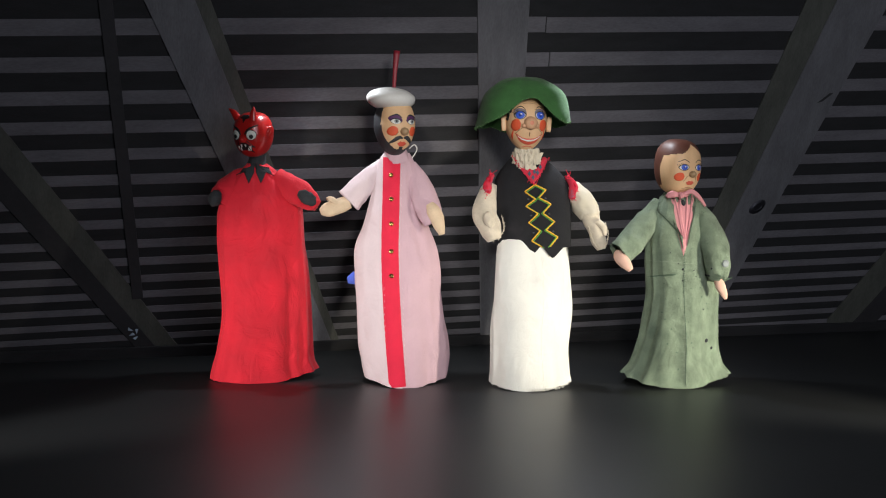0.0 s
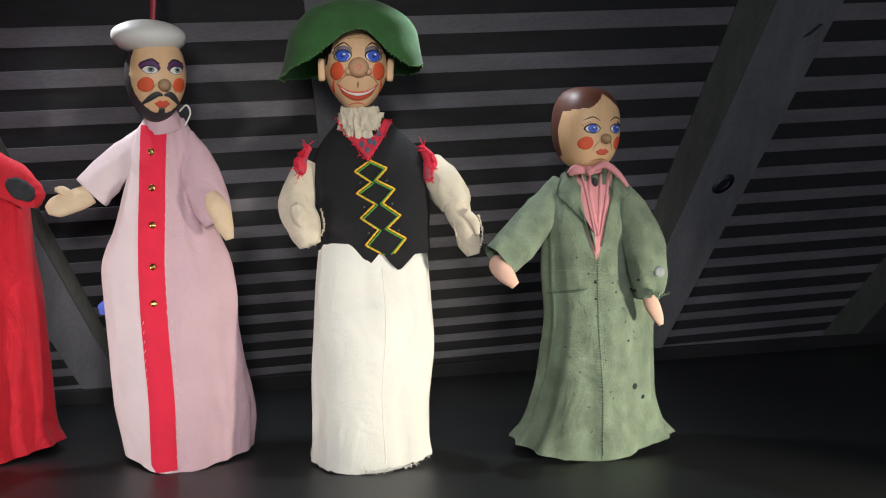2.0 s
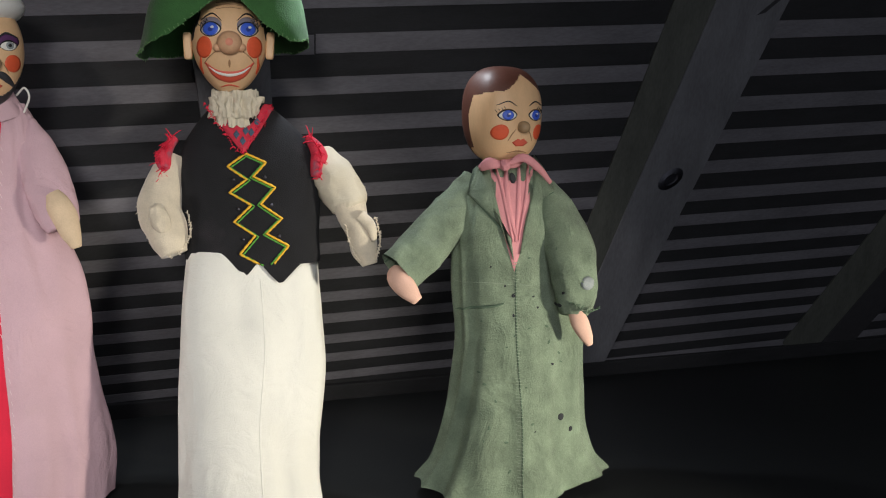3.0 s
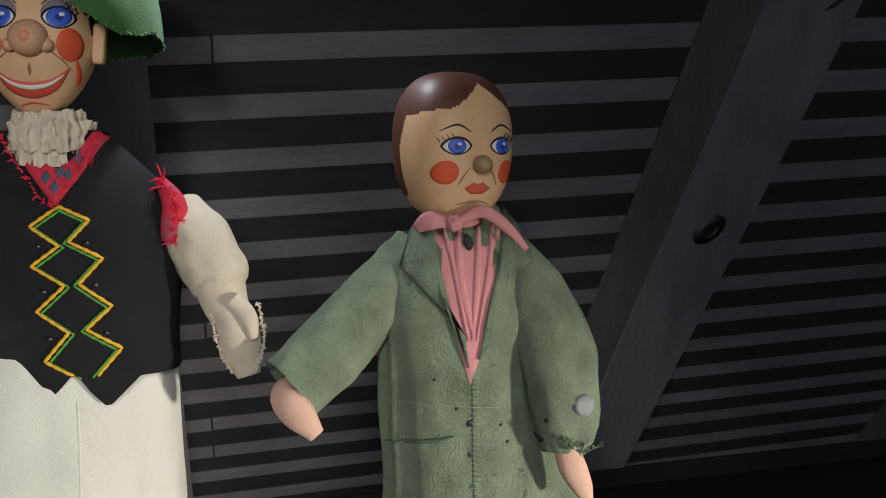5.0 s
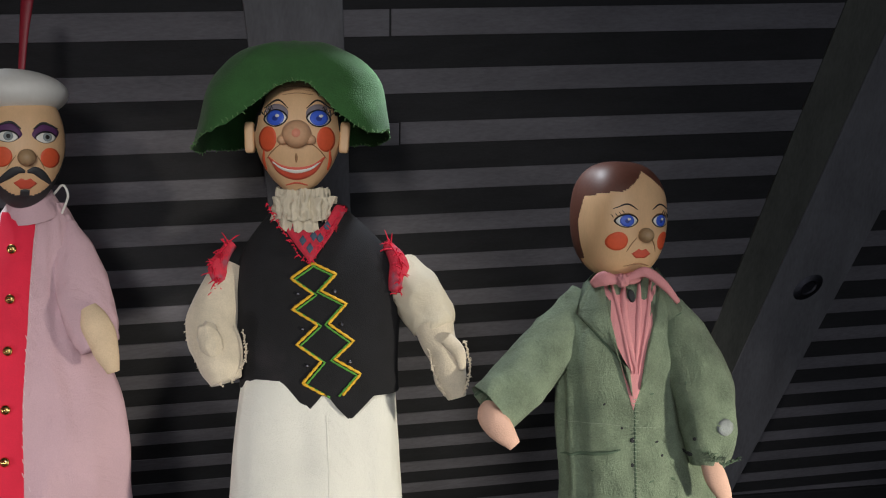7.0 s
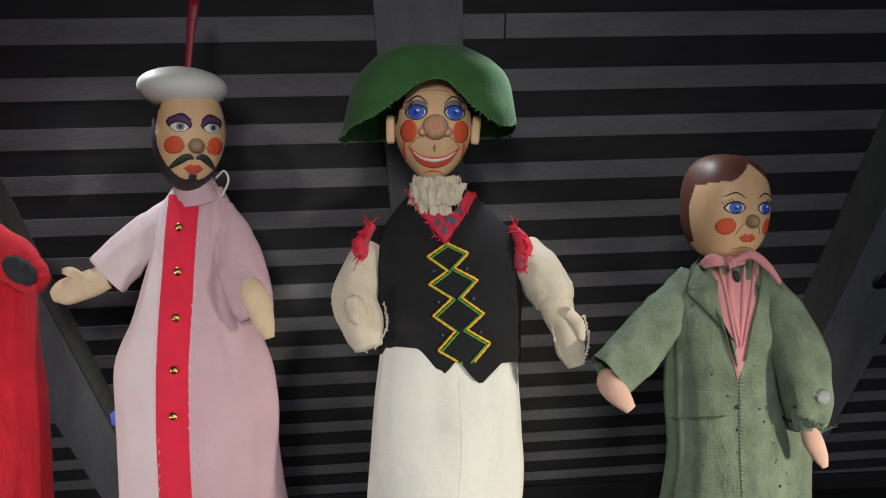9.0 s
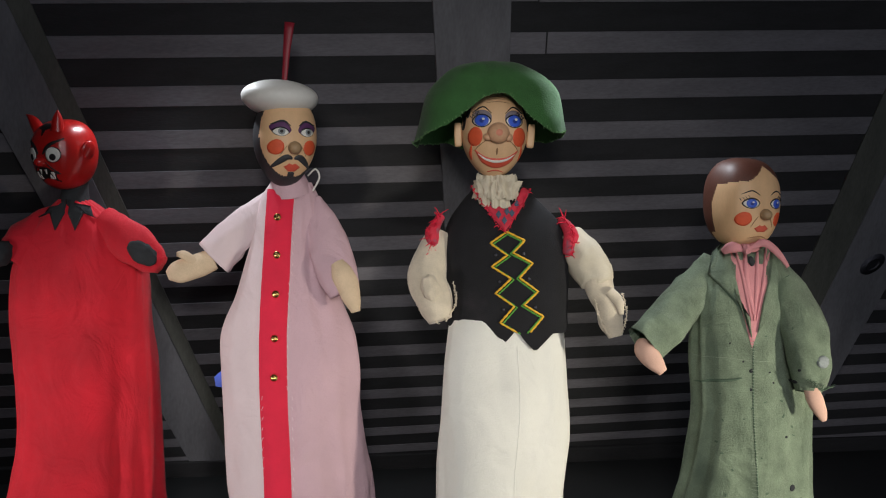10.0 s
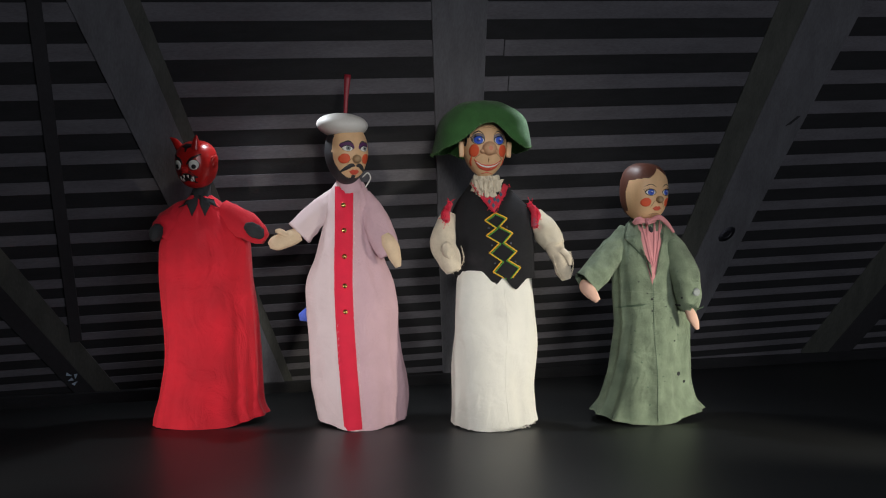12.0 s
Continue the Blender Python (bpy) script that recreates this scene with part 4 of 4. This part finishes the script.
    return d.build("villager_puppet", "smiling hand puppet with green felt hat, black vest and white skirt", 0.11, 0.011, 0.003, -0.002)


def coat_puppet():
    d = Doll()
    d.robe([(0, 0.580, 0.045, 0.119, 0.07), (0.012, 0.580, 0.045, 0.110, 0.066), (0.03, 0.580, 0.043, 0.098, 0.06), (0.07, 0.582, 0.04, 0.087, 0.054), (0.12, 0.588, 0.038, 0.081, 0.049),
            (0.18, 0.592, 0.038, 0.077, 0.046), (0.24, 0.586, 0.04, 0.074, 0.044), (0.3, 0.582, 0.04, 0.066, 0.042), (0.345, 0.582, 0.04, 0.056, 0.036), (0.375, 0.583, 0.04, 0.040, 0.028),
            (0.392, 0.583, 0.04, 0.024, 0.022)], "green_coat", folds=((3, 1.5, 0.004, 0.8), (5, 0.4, 0.0022, 0.5)), power=1.0, ragged=0.004, seed=31, crease=0.007, hem=(0.020, 0.018))
    d.tube([(0.545, 0.04, 0.36, 0.018), (0.513, 0.028, 0.325, 0.025), (0.478, 0.008, 0.287, 0.027), (0.447, -0.008, 0.262, 0.026)], "green_coat", 28, 30, flat=0.8, seed=12, wrinkle=0.0012, cap1=False)
    d.tube([(0.447, -0.006, 0.264, 0.024), (0.466, 0.004, 0.282, 0.018)], "coat_dark", 28, 6, flat=0.8)
    d.tube([(0.448, -0.008, 0.264, 0.009), (0.446, -0.018, 0.257, 0.0125), (0.456, -0.024, 0.245, 0.0115), (0.468, -0.026, 0.231, 0.006)], "hand_pink", 18, 14, flat=0.7, lump=0.001)
    d.tube([(0.612, 0.04, 0.36, 0.017), (0.634, 0.03, 0.325, 0.024), (0.649, 0.012, 0.28, 0.029), (0.653, 0.0, 0.238, 0.026), (0.65, -0.008, 0.208, 0.015)], "green_coat", 28, 34, flat=0.75, seed=13, wrinkle=0.0012)
    d.tube([(0.65, -0.012, 0.214, 0.008), (0.655, -0.015, 0.2, 0.0105), (0.662, -0.016, 0.185, 0.0085), (0.667, -0.015, 0.174, 0.004)], "hand_pink", 16, 14, flat=0.6, lump=0.001)
    c = Brush(d, d.tree(), (0.582, 0, 0.385))
    c.patch([(-0.03, -0.002), (0.03, -0.002), (0.022, -0.045), (0.008, -0.1), (-0.001, -0.125), (-0.01, -0.09), (-0.022, -0.045)], "pink_scarf", 0.0012, 6)
    for a, m, e, w in ((-0.019, -0.010, -0.002, 0.006), (-0.006, -0.007, 0.003, 0.009), (0.009, 0.006, 0.001, 0.007), (0.020, 0.014, 0.004, 0.005)):
        c.stroke([(a, -0.004), (m, -0.045), (e, -0.092)], w, "pink_scarf", 0.0014, height=0.0018)
    c.oval(0.0, -0.020, 0.003, 0.006, "charcoal_felt", 0.0036, 10, 12, 2)
    for line in ([(-0.026, 0.004), (-0.04, -0.012), (-0.05, -0.038), (-0.03, -0.058), (-0.004, -0.088), (-0.002, -0.112), (-0.012, -0.08), (-0.021, -0.04)],
                 [(0.028, 0.004), (0.04, -0.012), (0.05, -0.036), (0.034, -0.045), (0.027, -0.078), (0.006, -0.106), (0.012, -0.075), (0.021, -0.04)]):
        c.patch(line, "green_coat", 0.0038, 4)
    for line in ([(-0.05, -0.038), (-0.03, -0.059), (-0.004, -0.09)], [(0.05, -0.037), (0.034, -0.046), (0.027, -0.079)]):
        c.stroke(line, 0.003, "coat_dark", 0.0006, height=0.0005)
    # front seam, pocket edge, worn holes
    c.stroke([(0.001, -0.115), (0.0, -0.2), (0.004, -0.29), (0.003, -0.378)], 0.0022, "coat_dark", 0.0006, taper=False, n=40, height=0.0008)
    r = random.Random(5)
    for k in range(46):
        b = -0.12 - k * 0.0055
        c.thread([(0.0 + r.uniform(-0.001, 0.001), b), (0.0035 + r.uniform(-0.001, 0.002), b - r.uniform(0.001, 0.004))], 0.00035, "green_coat", 0.0016)
    c.stroke([(-0.066, -0.172), (-0.05, -0.168), (-0.026, -0.165), (-0.014, -0.162)], 0.004, "coat_dark", 0.001, height=0.0012)
    for a, b, s in ((-0.002, -0.153, 0.003), (0.021, -0.155, 0.0016), (0.05, -0.165, 0.0022), (0.054, -0.15, 0.0018), (0.043, -0.235, 0.0016), (0.055, -0.3, 0.004), (0.068, -0.315, 0.003),
                    (-0.028, -0.12, 0.0014), (-0.012, -0.142, 0.0012), (-0.003, -0.176, 0.002), (0.026, -0.168, 0.0013), (0.02, -0.31, 0.0012)):
        c.oval(a, b, s, s * r.uniform(0.5, 1.1), "charcoal_felt", 0.0006, r.uniform(0, 90), 10, 2)
    for k in range(20):
        a, b = r.uniform(-0.055, 0.06), -r.uniform(0.10, 0.36)
        c.oval(a, b, r.uniform(0.001, 0.003), r.uniform(0.0006, 0.0015), "coat_dark", 0.0003, r.uniform(0, 180), 12, 2)
    for k in range(70):
        b = -0.115 - k * 0.0037
        c.thread([(-0.0025 + r.uniform(-0.0008, 0.0008), b), (0.0045 + r.uniform(-0.001, 0.001), b - r.uniform(0.0, 0.002))], 0.0003, "coat_pale", 0.0016)
    c.thread([(-0.066, -0.139), (-0.03, -0.138), (0.0, -0.141), (0.02, -0.142)], 0.0003, "coat_pale", 0.0008)
    s = Brush(d, d.tree(), (0.664, 0, 0.242))
    s.oval(0.0, 0.004, 0.008, 0.0075, "shade_grey", 0.0006, 20, 16, 2)
    fringe(d, [(0.645, -0.022, 0.225), (0.66, -0.026, 0.213), (0.674, -0.018, 0.217)], "coat_dark", 26, 0.006, 3)
    # scarf bow
    d.tube([(0.553, 0.018, 0.386, 0.0045), (0.574, -0.006, 0.382, 0.005), (0.598, 0.012, 0.388, 0.0045)], "pink_scarf", 14, 16, flat=0.6, lump=0.003, seed=2)
    d.blob((0.57, -0.014, 0.381), (0.006, 0.005, 0.006), "pink_scarf", lump=0.002)
    d.tube([(0.566, -0.014, 0.381, 0.004), (0.553, -0.014, 0.383, 0.007), (0.543, -0.008, 0.377, 0.003)], "pink_scarf", 12, 10, flat=0.5, lump=0.002)
    d.tube([(0.575, -0.014, 0.383, 0.0025), (0.592, -0.014, 0.389, 0.0045), (0.61, -0.008, 0.377, 0.0045), (0.625, 0.0, 0.36, 0.003)], "pink_scarf", 12, 14, flat=0.5, lump=0.002)

    def hair(i, j):
        x, y, z = unit(i, j, 110, 180)
        line = 0.47 + 0.30 * max(0, 1 - abs(x - 0.10) / 0.55) ** 1.2 - 0.1 * x * x
        return "brown_hair" if z > line or (y > 0.10 - 0.45 * max(0, z) and z > -0.62) or y > 0.3 else "flesh_wood"
    br = ray_head(d, (0.572, 0.020, 0.437), (0.0415, 0.044, 0.055), "flesh_wood", 25, 3, head_shape(0.88, 0.96, 1.0, 2.7), hair, 110, 180)
    for s in (-1, 1):
        br.stroke([(s * 0.008, 0.0115), (s * 0.018, 0.0165), (s * 0.03, 0.012)], 0.0016, "black_paint")
        br.eye(s * 0.0185, 0.002, 0.0108, 0.0066, "shade_paint", 0.0001, s * -2)
        painted_eye(br, s * 0.0185, 0.0015, 0.0095, 0.0052, "blue_paint", 0.0, s * -2)
        br.oval(s * 0.025, -0.0175, 0.0086, 0.0086, "cheek_paint", 0.0003)
        br.stroke([(s * 0.008, -0.014), (s * 0.0125, -0.02), (s * 0.016, -0.027)], 0.0013, "shade_paint", 0.0004)
    br.patch([(-0.0105, -0.029), (-0.004, -0.0245), (0, -0.026), (0.004, -0.0245), (0.0105, -0.029), (0.005, -0.033), (-0.005, -0.033)], "lip_paint", 0.0005)
    br.stroke([(-0.014, -0.041), (0.0, -0.0385), (0.014, -0.041)], 0.0016, "shade_paint", 0.0004)
    n = br.on(0.0, -0.0115, 0)
    d.blob(n + br.ahead * 0.003, (0.007, 0.0082, 0.0068), "nose_wood", (0, 0, 30), 16, 20)
    return d.build("coat_puppet", "hand puppet in worn green coat with pink scarf on shelf", 0.06, 0.028, 0.013, 0.012)


M["deep_blue"] = node_mat("deep_blue", (0.02, 0.045, 0.28), 0.4, 0.1, 60, 0.03, 300)
M["shade_lilac"] = node_mat("shade_lilac", (0.22, 0.19, 0.22), 0.6, 0.1, 60, 0.03, 300)
M["villager_nose"] = node_mat("villager_nose", (0.66, 0.38, 0.22), 0.5, 0.12, 60, 0.08, 300)
M["coat_pale"] = node_mat("coat_pale", (0.30, 0.36, 0.27), 0.95, 0.2, 60, 0.4, 700)
M["check_blue"] = node_mat("check_blue", (0.07, 0.10, 0.15), 0.9, 0.2, 90, 0.4, 800)
M["green_edge"] = node_mat("green_edge", (0.12, 0.24, 0.09), 0.95, 0.2, 60, 0.3, 700)
M["nose_pink"] = node_mat("nose_pink", (0.72, 0.27, 0.17), 0.6, 0.1, 80, 0.05, 300)
M["shade_grey"] = node_mat("shade_grey", (0.28, 0.31, 0.31), 0.9, 0.2, 80, 0.5, 800)
M["nose_wood"] = node_mat("nose_wood", (0.40, 0.26, 0.14), 0.5, 0.1, 40, 0.08, 300)
devil_puppet()
pink_puppet()
hat_puppet()
coat_puppet()
